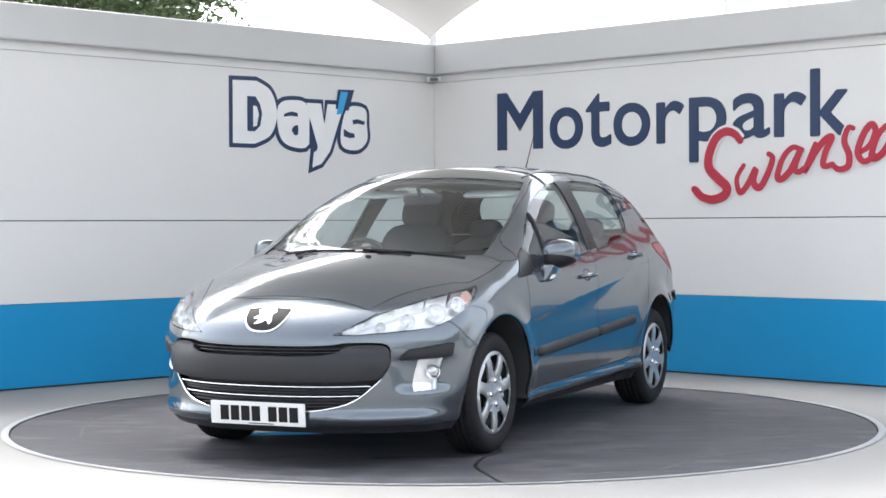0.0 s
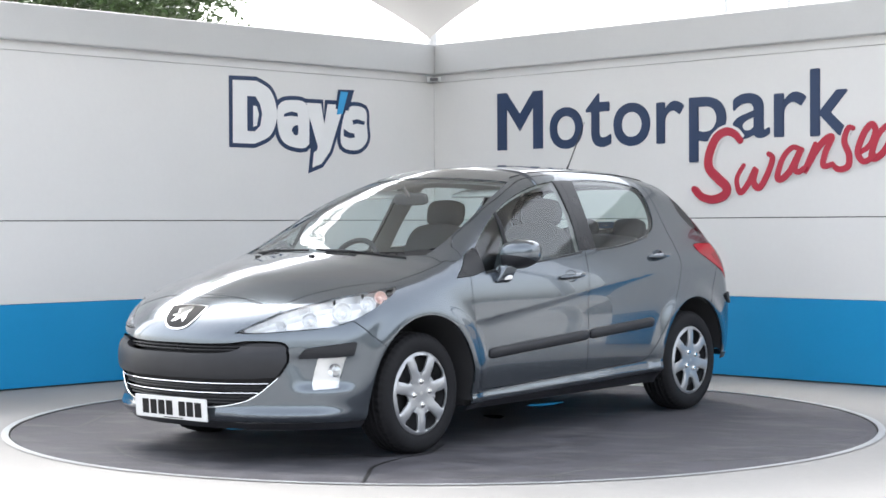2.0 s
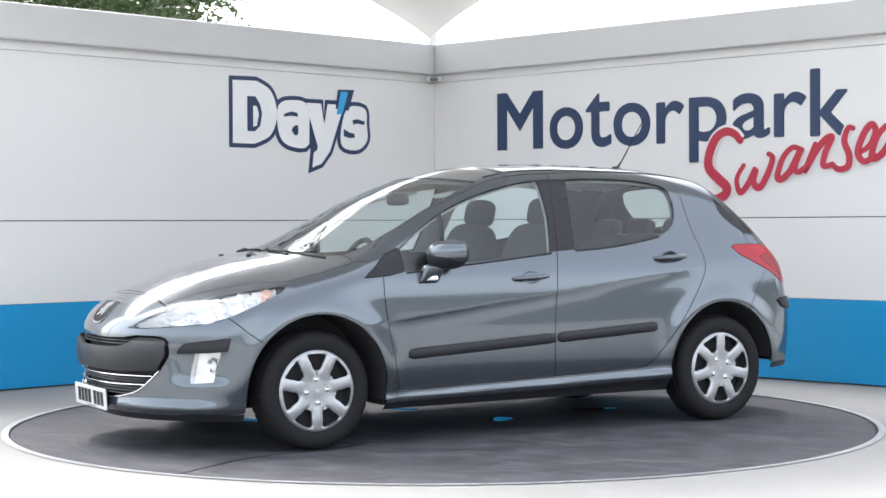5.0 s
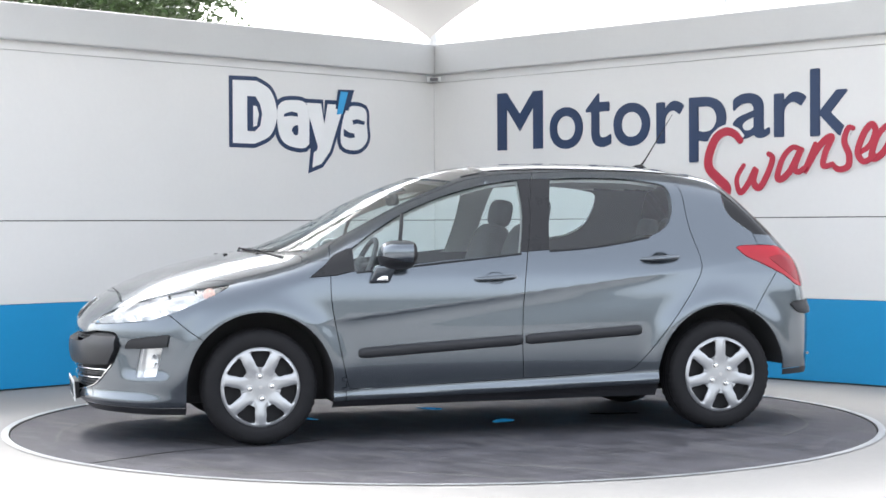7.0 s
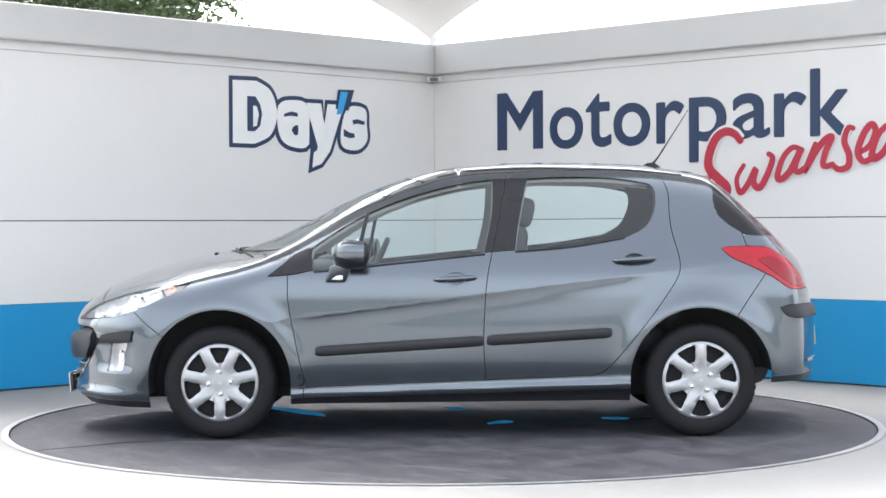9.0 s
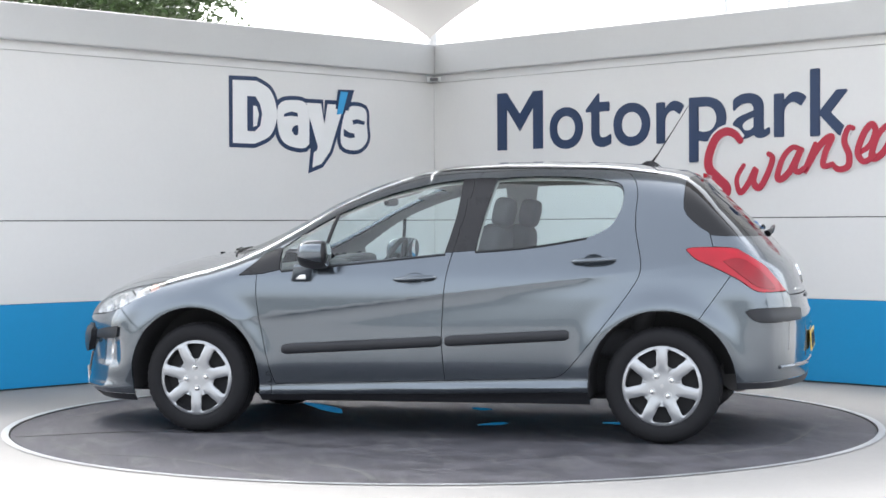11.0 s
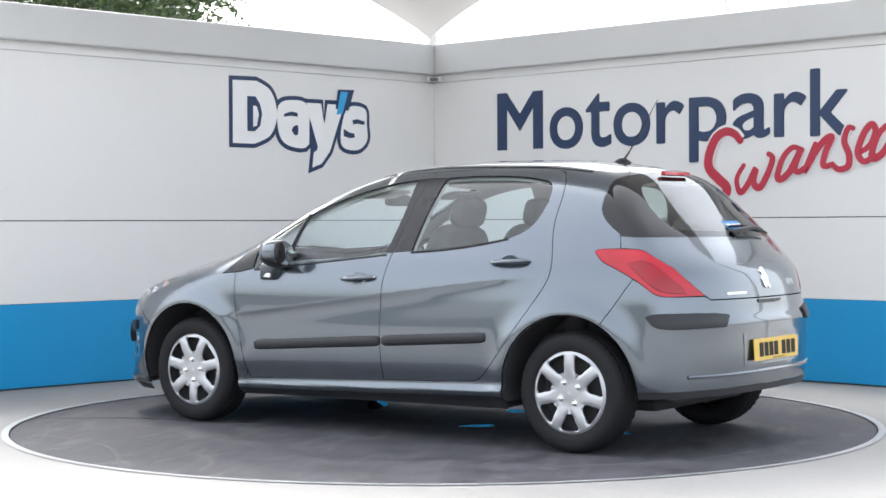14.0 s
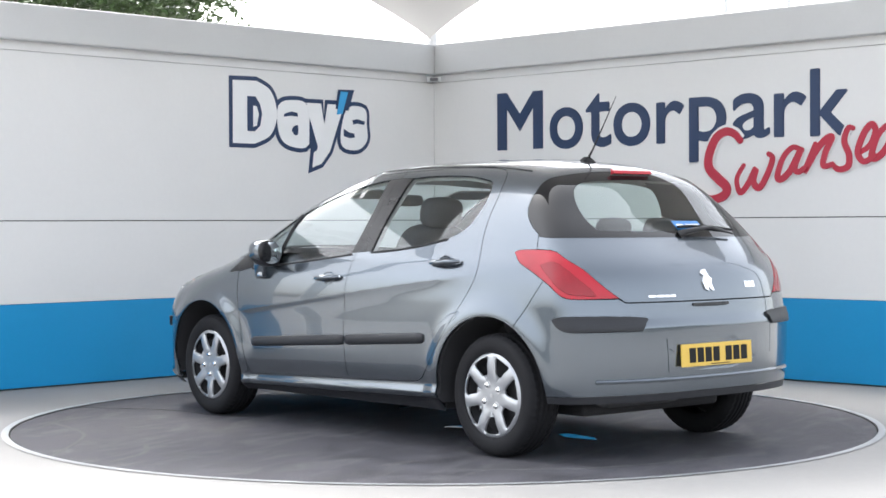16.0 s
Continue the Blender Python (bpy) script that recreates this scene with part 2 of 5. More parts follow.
# ---- writing and shapes on the walls ----
def glyph(ch, x0, x1, z0, z1, bold=0.0, depth=0.006, shear=0.0):
    """A character of the built-in font as a thin solid, fitted to a box on a wall (x along it, z up)."""
    cu = bpy.data.curves.new("glyph", "FONT")
    cu.body, cu.size, cu.offset, cu.extrude, cu.resolution_u = ch, 1.0, bold, 0.0, 8
    ob = bpy.data.objects.new("glyph", cu)
    scene.collection.objects.link(ob)
    bpy.context.view_layer.update()
    me = bpy.data.meshes.new_from_object(ob.evaluated_get(bpy.context.evaluated_depsgraph_get()))
    bpy.data.objects.remove(ob)
    bm = bmesh.new()
    bm.from_mesh(me)
    bpy.data.meshes.remove(me)
    bpy.data.curves.remove(cu)
    for v in bm.verts:
        v.co.x += shear * v.co.y
    xs, ys = [v.co.x for v in bm.verts], [v.co.y for v in bm.verts]
    for v in bm.verts:
        v.co = Vector((x0 + (v.co.x - min(xs)) / (max(xs) - min(xs)) * (x1 - x0), 0, z0 + (v.co.y - min(ys)) / (max(ys) - min(ys)) * (z1 - z0)))
    bmesh.ops.remove_doubles(bm, verts=bm.verts, dist=1e-5)
    r = bmesh.ops.extrude_face_region(bm, geom=bm.faces[:])
    for v in r["geom"]:
        if isinstance(v, bmesh.types.BMVert):
            v.co.y -= depth
    bmesh.ops.recalc_face_normals(bm, faces=bm.faces)
    return bm


def on_wall(bm, m):
    bm.transform(m)
    return bm


sign = tagged(empty("wall_lettering", RIGHT), "large navy cut-out lettering fixed to the pale wall", "sign")
for ch, x0, x1, z0, z1 in (("M", 0.762, 1.275, 1.787, 2.270), ("o", 1.348, 1.706, 1.774, 2.117), ("t", 1.736, 2.000, 1.776, 2.211),
                           ("o", 2.023, 2.391, 1.774, 2.118), ("r", 2.451, 2.719, 1.782, 2.110), ("p", 2.765, 3.112, 1.627, 2.125),
                           ("a", 3.165, 3.499, 1.790, 2.130), ("r", 3.534, 3.812, 1.790, 2.118), ("k", 3.843, 4.183, 1.784, 2.274)):
    if ch == "M":
        bm = bmesh.new()
        u = lambda a, b: bm.verts.new((x0 + (x1 - x0) * a, 0, z0 + (z1 - z0) * b))
        rows = [[u(0, 0), u(0, 1)], [u(0.21, 0), u(0.21, 1)], [u(0.21, 0.72), u(0.21, 1)], [u(0.5, 0.32), u(0.5, 0.62)], [u(0.79, 0.72), u(0.79, 1)], [u(0.79, 0), u(0.79, 1)], [u(1, 0), u(1, 1)]]
        for a, b in ((0, 1), (2, 3), (3, 4), (5, 6)):
            bm.faces.new((rows[a][0], rows[b][0], rows[b][1], rows[a][1]))
        bmesh.ops.remove_doubles(bm, verts=bm.verts, dist=1e-5)
        r = bmesh.ops.extrude_face_region(bm, geom=bm.faces[:])
        for v in r["geom"]:
            if isinstance(v, bmesh.types.BMVert):
                v.co.y -= 0.006
        bmesh.ops.recalc_face_normals(bm, faces=bm.faces)
    else:
        bm = bmesh.new()
        g = 0.009
        for k, (dx, dz) in enumerate(((-g, 0), (g, 0), (0, -g), (0, g), (-0.7 * g, 0.7 * g), (0.7 * g, 0.7 * g), (0.7 * g, -0.7 * g), (-0.7 * g, -0.7 * g), (0, 0))):
            layer = glyph(ch, x0 + g + dx, x1 - g + dx, z0 + g + dz, z1 - g + dz, depth=0.004 + 0.0004 * k)
            me = bpy.data.meshes.new("layer")
            layer.to_mesh(me)
            layer.free()
            bm.from_mesh(me)
            bpy.data.meshes.remove(me)
    part("letter", bm, M_NAVY, sign)
script = tagged(empty("script_lettering", RIGHT), "red hand-brushed script lettering on the pale wall", "sign")
STROKES = {
    "S": ((3.24, 1.78), (3.19, 1.83), (3.11, 1.85), (3.02, 1.80), (2.96, 1.68), (2.96, 1.58), (3.04, 1.50), (3.12, 1.43), (3.10, 1.37), (3.00, 1.34), (2.90, 1.36), (2.83, 1.42)),
    "w": ((3.27, 1.59), (3.21, 1.49), (3.24, 1.39), (3.31, 1.45), (3.38, 1.56), (3.36, 1.47), (3.41, 1.42), (3.48, 1.51), (3.53, 1.63), (3.50, 1.67)),
    "a": ((3.78, 1.69), (3.70, 1.71), (3.62, 1.64), (3.57, 1.51), (3.60, 1.48), (3.68, 1.54), (3.77, 1.69), (3.72, 1.57), (3.75, 1.53), (3.81, 1.56)),
    "n": ((3.89, 1.73), (3.84, 1.62), (3.80, 1.53), (3.90, 1.68), (3.98, 1.76), (4.03, 1.77), (3.98, 1.67), (3.96, 1.57), (4.04, 1.58)),
    "s": ((4.20, 1.83), (4.16, 1.83), (4.13, 1.74), (4.17, 1.64), (4.16, 1.56), (4.09, 1.54), (4.04, 1.57)),
    "e": ((4.24, 1.65), (4.33, 1.70), (4.38, 1.80), (4.35, 1.85), (4.29, 1.79), (4.24, 1.66), (4.29, 1.59), (4.38, 1.63)),
}
STROKES["a_end"] = tuple((x + 0.78, z + 0.13) for x, z in STROKES["a"])
for key, pts in STROKES.items():
    path = spline(pts, 8)
    k = len(path) - 1
    base = 0.074 if key == "S" else 0.050
    halo = ribbon(path, [base * 1.4] * len(path), 0.0060, 0.0078, rise_by=0.00001)
    wid = [base * (0.72 + 0.28 * math.sin(math.pi * i / k)) for i in range(len(path))]
    bm = ribbon(path, wid, 0.0060, 0.0100, rise_by=0.0002)
    for q, end in ((path[0], 0), (path[-1], -1)):
        c = bmesh.ops.create_cone(bm, cap_ends=True, segments=20, radius1=wid[end] / 2, radius2=wid[end] / 2, depth=0.003)
        bmesh.ops.translate(bm, verts=c["verts"], vec=(q[0], q[1], 0.0078 if end == 0 else 0.0087 + 0.0002 * len(path)))
    for b2, mat_, nm in ((bm, M_RED, "letter"), (halo, M_WALL, "outline")):
        b2.transform(Matrix(((1, 0, 0, 0), (0, 0, -1, 0), (0, 1, 0, 0), (0, 0, 0, 1))))
        part(nm, b2, mat_, script)


def plate_shape(outline, d0, d1):
    """A flat cut-out of an outline on the left wall, d0 to d1 proud of it."""
    bm = bmesh.new()
    f = bm.faces.new([bm.verts.new((x, d0, z)) for x, z in outline])
    r = bmesh.ops.extrude_face_region(bm, geom=[f])
    for v in r["geom"]:
        if isinstance(v, bmesh.types.BMVert):
            v.co.y = d1
    bmesh.ops.recalc_face_normals(bm, faces=bm.faces)
    bmesh.ops.triangulate(bm, faces=bm.faces)
    return bm


def grown(outline, d):
    """The outline moved outward by d."""
    n = len(outline)
    area = sum(outline[i][0] * outline[(i + 1) % n][1] - outline[(i + 1) % n][0] * outline[i][1] for i in range(n))
    out = []
    for i in range(n):
        a, b, c = (np.array(outline[(i + k) % n], float) for k in (-1, 0, 1))
        t1, t2 = (b - a) / (np.linalg.norm(b - a) + 1e-9), (c - b) / (np.linalg.norm(c - b) + 1e-9)
        n1, n2 = np.array((t1[1], -t1[0])), np.array((t2[1], -t2[0]))
        k = n1 + n2
        k = k / max(0.5, (1 + n1 @ n2))
        out.append(tuple(b + (d if area > 0 else -d) * k))
    return out


logo = tagged(empty("wall_emblem", LEFT), "white rounded shapes with navy outlines, an emblem on the wall", "sign")
BLOCKS = [
    [(2.245, 1.825), (2.245, 2.295)] + [(2.02, 2.300)] + [tuple(p) for p in spline([(2.02, 2.300), (1.88, 2.230), (1.82, 2.06), (1.88, 1.90), (2.04, 1.825)], 5)[1:]],
    [tuple(p) for p in spline([(1.77, 1.90), (1.78, 2.12), (1.62, 2.165), (1.49, 2.12), (1.475, 1.835), (1.66, 1.815)], 4, True)],
    [(1.475, 2.150), (1.345, 2.150), (1.30, 1.98), (1.25, 2.150), (1.10, 2.150), (1.25, 1.78), (1.34, 1.68), (1.415, 1.655), (1.395, 1.80)],
    [tuple(p) for p in spline([(1.09, 1.99), (1.02, 2.135), (0.85, 2.13), (0.835, 2.01), (0.83, 1.88), (0.93, 1.805), (1.09, 1.83)], 4, True)],
]
for k, o in enumerate(BLOCKS):
    part("plaque_border", plate_shape(grown(o, 0.048), 0.0005, 0.003 + 0.0004 * k), M_NAVY, logo, "navy border")
for k, o in enumerate(BLOCKS):
    part("plaque", plate_shape(grown(o, 0.014), 0.0052, 0.0072 + 0.0004 * k), M_WHITE, logo, "white rounded plaque")
INK_SHAPES = [
    [(2.114, 2.188), (2.03, 2.188), (1.985, 2.13), (1.963, 2.05), (1.985, 1.955), (2.04, 1.91), (2.114, 1.91)],
    [tuple(p) for p in spline([(1.653, 1.935), (1.62, 1.97), (1.588, 1.972), (1.588, 1.905), (1.62, 1.895)], 4, True)],
    [(1.735, 2.040), (1.735, 2.062), (1.66, 2.085), (1.590, 2.075), (1.590, 2.045), (1.66, 2.050)],
    [(1.462, 2.04), (1.375, 1.81), (1.385, 1.775), (1.425, 1.760), (1.466, 1.80)],
    [(0.985, 2.040), (0.93, 2.052), (0.845, 2.035), (0.850, 2.005), (0.93, 2.015), (0.975, 2.005)],
    [(1.085, 1.965), (1.02, 1.935), (0.965, 1.930), (0.962, 1.895), (1.03, 1.890), (1.085, 1.905)],
]
for k, o in enumerate(INK_SHAPES):
    part("inlay", plate_shape(o, 0.0088, 0.0098 + 0.0002 * k), M_NAVY, logo, "navy inlaid shape")
part("inlay", plate_shape([(2.056, 2.115), (2.02, 2.112), (1.998, 2.05), (2.02, 1.955), (2.056, 1.945)], 0.0100, 0.0112), M_WHITE, logo, "white inlaid shape")
part("tick_border", plate_shape([(1.175, 2.13), (1.145, 2.29), (0.965, 2.295), (1.03, 2.12)], 0.0095, 0.0115), M_NAVY, logo)
part("tick", plate_shape([(1.165, 2.08), (1.12, 2.275), (1.035, 2.275), (1.10, 2.09)], 0.0118, 0.0135), M_LIGHTBLUE, logo, "bright blue tick shape")

br = tagged(empty("conduit_box", Matrix.Translation(CORNER)), "small grey metal junction box in the wall corner", "fixture")
part("housing", box(-0.06, 0.06, -0.16, -0.10, 2.405, 2.452, 0.006), M_POLE, br)
part("cover", box(-0.035, 0.035, -0.166, -0.158, 2.412, 2.444, 0.003), M_JOINT, br)


# ---- canopy over the yard ----
def canopy_membrane(n=28):
    tip, hl, hr, front = (np.array(p) for p in ((-0.10, 5.45, 2.85), (-5.5, 0.6, 3.95), (5.0, 0.6, 3.95), (0.0, -1.6, 4.2)))
    bm = bmesh.new()
    grid = []
    for i in range(n + 1):
        row = []
        for j in range(n + 1):
            u, v = i / n, j / n
            sag = 0.46
            uu, vv = u + sag * (0.5 - u) * 4 * v * (1 - v) * 0.5, v + sag * (0.5 - v) * 4 * u * (1 - u) * 0.5
            p = (1 - uu) * (1 - vv) * tip + uu * (1 - vv) * hl + (1 - uu) * vv * hr + uu * vv * front
            row.append(bm.verts.new(p))
        grid.append(row)
    for i in range(n):
        for j in range(n):
            bm.faces.new((grid[i][j], grid[i + 1][j], grid[i + 1][j + 1], grid[i][j + 1]))
    bmesh.ops.solidify(bm, geom=bm.faces[:], thickness=0.004)
    return bm


def mat_membrane():
    m = M_CANVAS
    n, l = m.node_tree.nodes, m.node_tree.links
    tl, mx = n.new("ShaderNodeBsdfTranslucent"), n.new("ShaderNodeMixShader")
    tl.inputs["Color"].default_value = (0.85, 0.85, 0.82, 1)
    mx.inputs[0].default_value = 0.03
    l.new(n["Principled BSDF"].outputs[0], mx.inputs[1])
    l.new(tl.outputs[0], mx.inputs[2])
    l.new(mx.outputs[0], n["Material Output"].inputs["Surface"])


mat_membrane()
canopy = tagged(empty("canopy"), "white stretched fabric canopy on a slim steel mast", "canopy")
part("membrane", canopy_membrane(), M_CANVAS, canopy, "white translucent fabric", 40)
part("mast", tube([(-0.08, 5.62, 0.0), (-0.08, 5.62, 2.98)], 0.045, 12), M_POLE, canopy)
part("tension_cable", tube([(-0.10, 5.45, 2.85), (-0.08, 5.62, 2.88)], 0.012, 8), M_POLE, canopy)
for sx in (-1, 1):
    part("mast", tube([(sx * 5.9, 0.9, 0.0), (sx * 5.25 - 0.25, 0.62, 4.0)], 0.07, 12), M_POLE, canopy)


# ---- tree behind the wall ----
def tree(x, y, h, r, seed):
    rnd = random.Random(seed)
    t = tagged(empty("tree", Matrix.Translation((x, y, 0))), "leafy green broadleaf tree behind the wall", "tree")
    bm = tube([(0, 0, 0), (0.1, 0, h * 0.3), (0, 0.1, h * 0.6), (0.1, 0, h * 0.9)], [0.28, 0.22, 0.15, 0.04], 10)
    limbs = []
    for k in range(16):
        z0 = h * rnd.uniform(0.3, 0.8)
        w = rnd.uniform(0, 6.28)
        d = Vector((math.cos(w), math.sin(w), rnd.uniform(-0.05, 0.5))) * r * rnd.uniform(0.6, 0.95)
        limbs.append((Vector((0, 0, z0)), Vector((0, 0, z0)) + d))
        tube([(0, 0, z0), Vector((0, 0, z0)) + d * 0.5 + Vector((0, 0, 0.15)), Vector((0, 0, z0)) + d], [0.09, 0.05, 0.015], 6, bm)
    part("trunk", bm, M_BARK, t)
    verts, faces = [], []
    for k in range(420):
        a, b = rnd.choice(limbs)
        c = a.lerp(b, rnd.uniform(0.35, 1.08)) + Vector((rnd.gauss(0, 0.35), rnd.gauss(0, 0.35), rnd.gauss(0, 0.3)))
        for j in range(26):
            p = c + Vector((rnd.gauss(0, 0.22), rnd.gauss(0, 0.22), rnd.gauss(0, 0.18)))
            q = Euler((rnd.uniform(-0.9, 0.9), rnd.uniform(-0.9, 0.9), rnd.uniform(0, 6.28))).to_matrix()
            if p.x > 2.9 + 0.25 * math.sin(p.z * 5):
                continue
            s = rnd.uniform(0.05, 0.10)
            i0 = len(verts)
            verts += [p + q @ Vector(v) * s for v in ((-1, 0, 0), (-0.2, 0.5, 0.08), (1, 0, -0.05), (-0.2, -0.5, 0.08))]
            faces.append((i0, i0 + 1, i0 + 2, i0 + 3))
    for k in range(620):
        u = rnd.uniform(-3.4, 3.0)
        low = 3.80 + 0.10 * math.sin(u * 3.1) + 0.10 * math.sin(u * 7.3) + (0.35 * max(0, u - 2.3) if u > 2.3 else 0)
        c = Vector((u, rnd.uniform(-1.2, 1.2), low + abs(rnd.gauss(0, 0.5)) + 0.15))
        for j in range(30):
            p = c + Vector((rnd.gauss(0, 0.16), rnd.gauss(0, 0.2), rnd.gauss(0, 0.12)))
            q = Euler((rnd.uniform(-0.9, 0.9), rnd.uniform(-0.9, 0.9), rnd.uniform(0, 6.28))).to_matrix()
            s = rnd.uniform(0.035, 0.075)
            i0 = len(verts)
            verts += [p + q @ Vector(v) * s for v in ((-1, 0, 0), (-0.2, 0.5, 0.08), (1, 0, -0.05), (-0.2, -0.5, 0.08))]
            faces.append((i0, i0 + 1, i0 + 2, i0 + 3))
    me = bpy.data.meshes.new("crown")
    me.from_pydata(verts, [], faces)
    me.materials.append(M_LEAF)
    cr = new("crown", me)
    cr.parent = t
    tagged(cr, kind="stuff")


tree(-6.0, 13.5, 9.0, 4.6, 4)


def reflected_belt():
    """A far, uneven, unseen belt on the yard's open side, added to darken reflections."""
    bm = bmesh.new()
    n, rows = 160, []
    for i in range(n + 1):
        w = math.pi * (1.02 + 0.96 * i / n)
        r = 46 + 2.5 * noise.noise(Vector((i * 0.13, 0, 0)))
        # raised towards +x so that the tailgate reflects something darker
        h = 2.4 + 6.5 * max(0.0, i / n - 0.62) / 0.38 + 1.0 * noise.noise(Vector((i * 0.11, 3, 0))) + 0.6 * noise.noise(Vector((i * 0.45, 9, 0)))
        rows.append([bm.verts.new((r * math.cos(w) * (1 + 0.02 * k), r * math.sin(w) * (1 + 0.02 * k), h * z)) for k, z in ((0, 0), (0.2, 0.45), (0.6, 0.85), (1.6, 1.0), (3.5, 0.8))])
    for a, b in zip(rows, rows[1:]):
        for k in range(4):
            bm.faces.new((a[k], b[k], b[k + 1], a[k + 1]))
    return bm


M_FAR = material("unseen_belt_grey", (0.10, 0.108, 0.105), 0.9, vary=0.4, scale=0.3)
tagged(obj("backdrop", reflected_belt(), M_FAR), "far unseen grey belt added to darken the car's reflections", "trees", kind="structure")


def slim_pole(x, y, h):
    p = tagged(empty("slim_pole", Matrix.Translation((x, y, 0))), "slim pale metal pole standing beyond the wall", "pole", "poles beyond the wall")
    part("shaft", tube([(0, 0, 0.02), (0, 0, h)], [0.05, 0.028], 12), M_FASCIA, p, "", 40)
    part("base_plate", box(-0.14, 0.14, -0.14, 0.14, 0.0, 0.02, 0.004), M_POLE, p)
    part("finial", lathe([(0.001, h + 0.07), (0.04, h + 0.05), (0.045, h + 0.02), (0.03, h)], "z", 16), M_FASCIA, p, "", 40)


slim_pole(5.03, 20.0, 9.0)
slim_pole(6.15, 20.0, 9.0)


# ---- the car: its body surface ----
# in the car's space x points to its nose, y to its left side, z up from the ground; axles at x = +-1.304
KNOTS = {}


def curve(xs, ys, x):
    """A smooth curve through given points, without overshoot."""
    key = (xs, ys)
    if key not in KNOTS:
        X, Y = np.array(xs, float), np.array(ys, float)
        h, d = np.diff(X), np.diff(Y) / np.diff(X)
        m = np.zeros(len(X))
        m[0], m[-1] = d[0], d[-1]
        for i in range(1, len(X) - 1):
            m[i] = 0 if d[i - 1] * d[i] <= 0 else (h[i - 1] + h[i]) * 3 / ((2 * h[i] + h[i - 1]) / d[i - 1] + (h[i] + 2 * h[i - 1]) / d[i])
        KNOTS[key] = (X, Y, h, m)
    X, Y, h, m = KNOTS[key]
    x = np.minimum(np.maximum(x, X[0]), X[-1])
    i = np.minimum(np.maximum(X.searchsorted(x) - 1, 0), len(X) - 2)
    t = (x - X[i]) / h[i]
    t2, t3 = t * t, t * t * t
    return Y[i] * (2 * t3 - 3 * t2 + 1) + m[i] * h[i] * (t3 - 2 * t2 + t) + Y[i + 1] * (3 * t2 - 2 * t3) + m[i + 1] * h[i] * (t3 - t2)


AXLE, HUB_Z, TYRE_R = 1.304, 0.308, 0.308


SWAGE = (0.7655, 0.1206)


def half_width(x, z):
    w = curve((0.15, 0.22, 0.30, 0.40, 0.50, 0.62, 0.75, 0.86, 0.95, 1.02, 1.20, 1.40, 1.50, 1.65),
              (0.76, 0.80, 0.838, 0.862, 0.870, 0.876, 0.874, 0.862, 0.836, 0.805, 0.715, 0.595, 0.53, 0.43), z)
    plan = curve((-2.2, -1.7, -1.3, -0.8, 0.0, 0.8, 1.4, 1.8, 2.4), (0.88, 0.945, 0.975, 0.995, 1.0, 1.0, 0.985, 0.95, 0.85), x)
    y = w * plan
    # the swage line that rises to the tail, hollow below it, and the bulging sill
    d = np.maximum(SWAGE[0] - SWAGE[1] * x - z, 0) / 0.075
    fade = curve((-1.6, -1.0, -0.8, 0.75, 0.95, 1.5), (0.25, 0.6, 1.0, 1.0, 0.6, 0.2), x)
    y = y - 0.0085 * fade * d * np.exp(1 - d)
    y = y + 0.030 * curve((-1.1, -0.9, 0.9, 1.1), (0, 1, 1, 0), x) * np.exp(-((z - 0.258 + 0.03 * x) / 0.034) ** 2)
    for ax in (AXLE, -AXLE):
        r = np.hypot(x - ax, z - HUB_Z)
        y = y + 0.022 * np.exp(-((r - 0.40) / 0.075) ** 2)
    return y


def top_height(x, y):
    s = np.where(x > 0, 0.22, -0.10)
    xs = x + s * y * y
    z = curve((-2.2, -1.9, -1.5, -1.275, -0.94, -0.44, 0.0, 0.26, 0.594, 0.861, 1.08, 1.22, 1.32, 1.5, 1.73, 1.9, 2.06, 2.2, 2.35),
              (1.205, 1.31, 1.427, 1.474, 1.509, 1.519, 1.497, 1.445, 1.324, 1.188, 1.083, 1.035, 1.015, 0.982, 0.927, 0.868, 0.790, 0.70, 0.58), xs)
    crown = curve((-2.0, 0.0, 1.0, 1.3, 2.2), (0.17, 0.17, 0.12, 0.16, 0.20), x)
    return z - crown * y * y


def nose(y, z):
    xf = curve((0.10, 0.20, 0.26, 0.36, 0.50, 0.60, 0.68, 0.76, 0.85, 1.0, 1.3), (2.09, 2.17, 2.213, 2.22, 2.222, 2.215, 2.19, 2.13, 2.035, 1.83, 1.4), z)
    xf = xf + 0.022 * np.exp(-((z - 0.225) / 0.038) ** 2)
    return xf - 0.55 * (np.abs(y) / 0.90) ** 2.6


def tail(y, z):
    xr = curve((0.10, 0.20, 0.28, 0.40, 0.55, 0.66, 0.70, 0.78, 0.905, 1.09, 1.25, 1.42, 1.65),
               (-1.87, -1.965, -2.01, -2.03, -2.037, -2.035, -2.02, -2.003, -1.968, -1.812, -1.64, -1.460, -1.22), z)
    return xr + 0.255 * (np.abs(y) / 0.88) ** 3


def smax(a, b, k):
    h = np.maximum(k - np.abs(a - b), 0) / k
    return np.maximum(a, b) + h * h * k * 0.25


def field(x, y, z):
    """Below zero inside the body."""
    y = np.abs(y)
    f = smax(y - half_width(x, z), (z - top_height(x, y)) * 0.85, 0.09)
    f = smax(f, x - nose(y, z), 0.06)
    f = smax(f, (tail(y, z) - x) * 0.85, 0.06)
    # the hollow that holds the fog lamp
    step = lambda v: 1 / (1 + np.exp(-np.clip(v, -40, 40)))
    hollow = step((y - 0.60 - 0.25 * (0.52 - z)) / 0.012) * step((x - 1.785) / 0.012) * step((z - 0.375) / 0.010) * step((0.525 - z) / 0.010)
    lip = 0.016 * np.exp(-((z - 0.225) / 0.038) ** 2) * step((x - 1.60) / 0.03) * step((y - 0.4) / 0.05)
    return f + 0.026 * hollow - lip


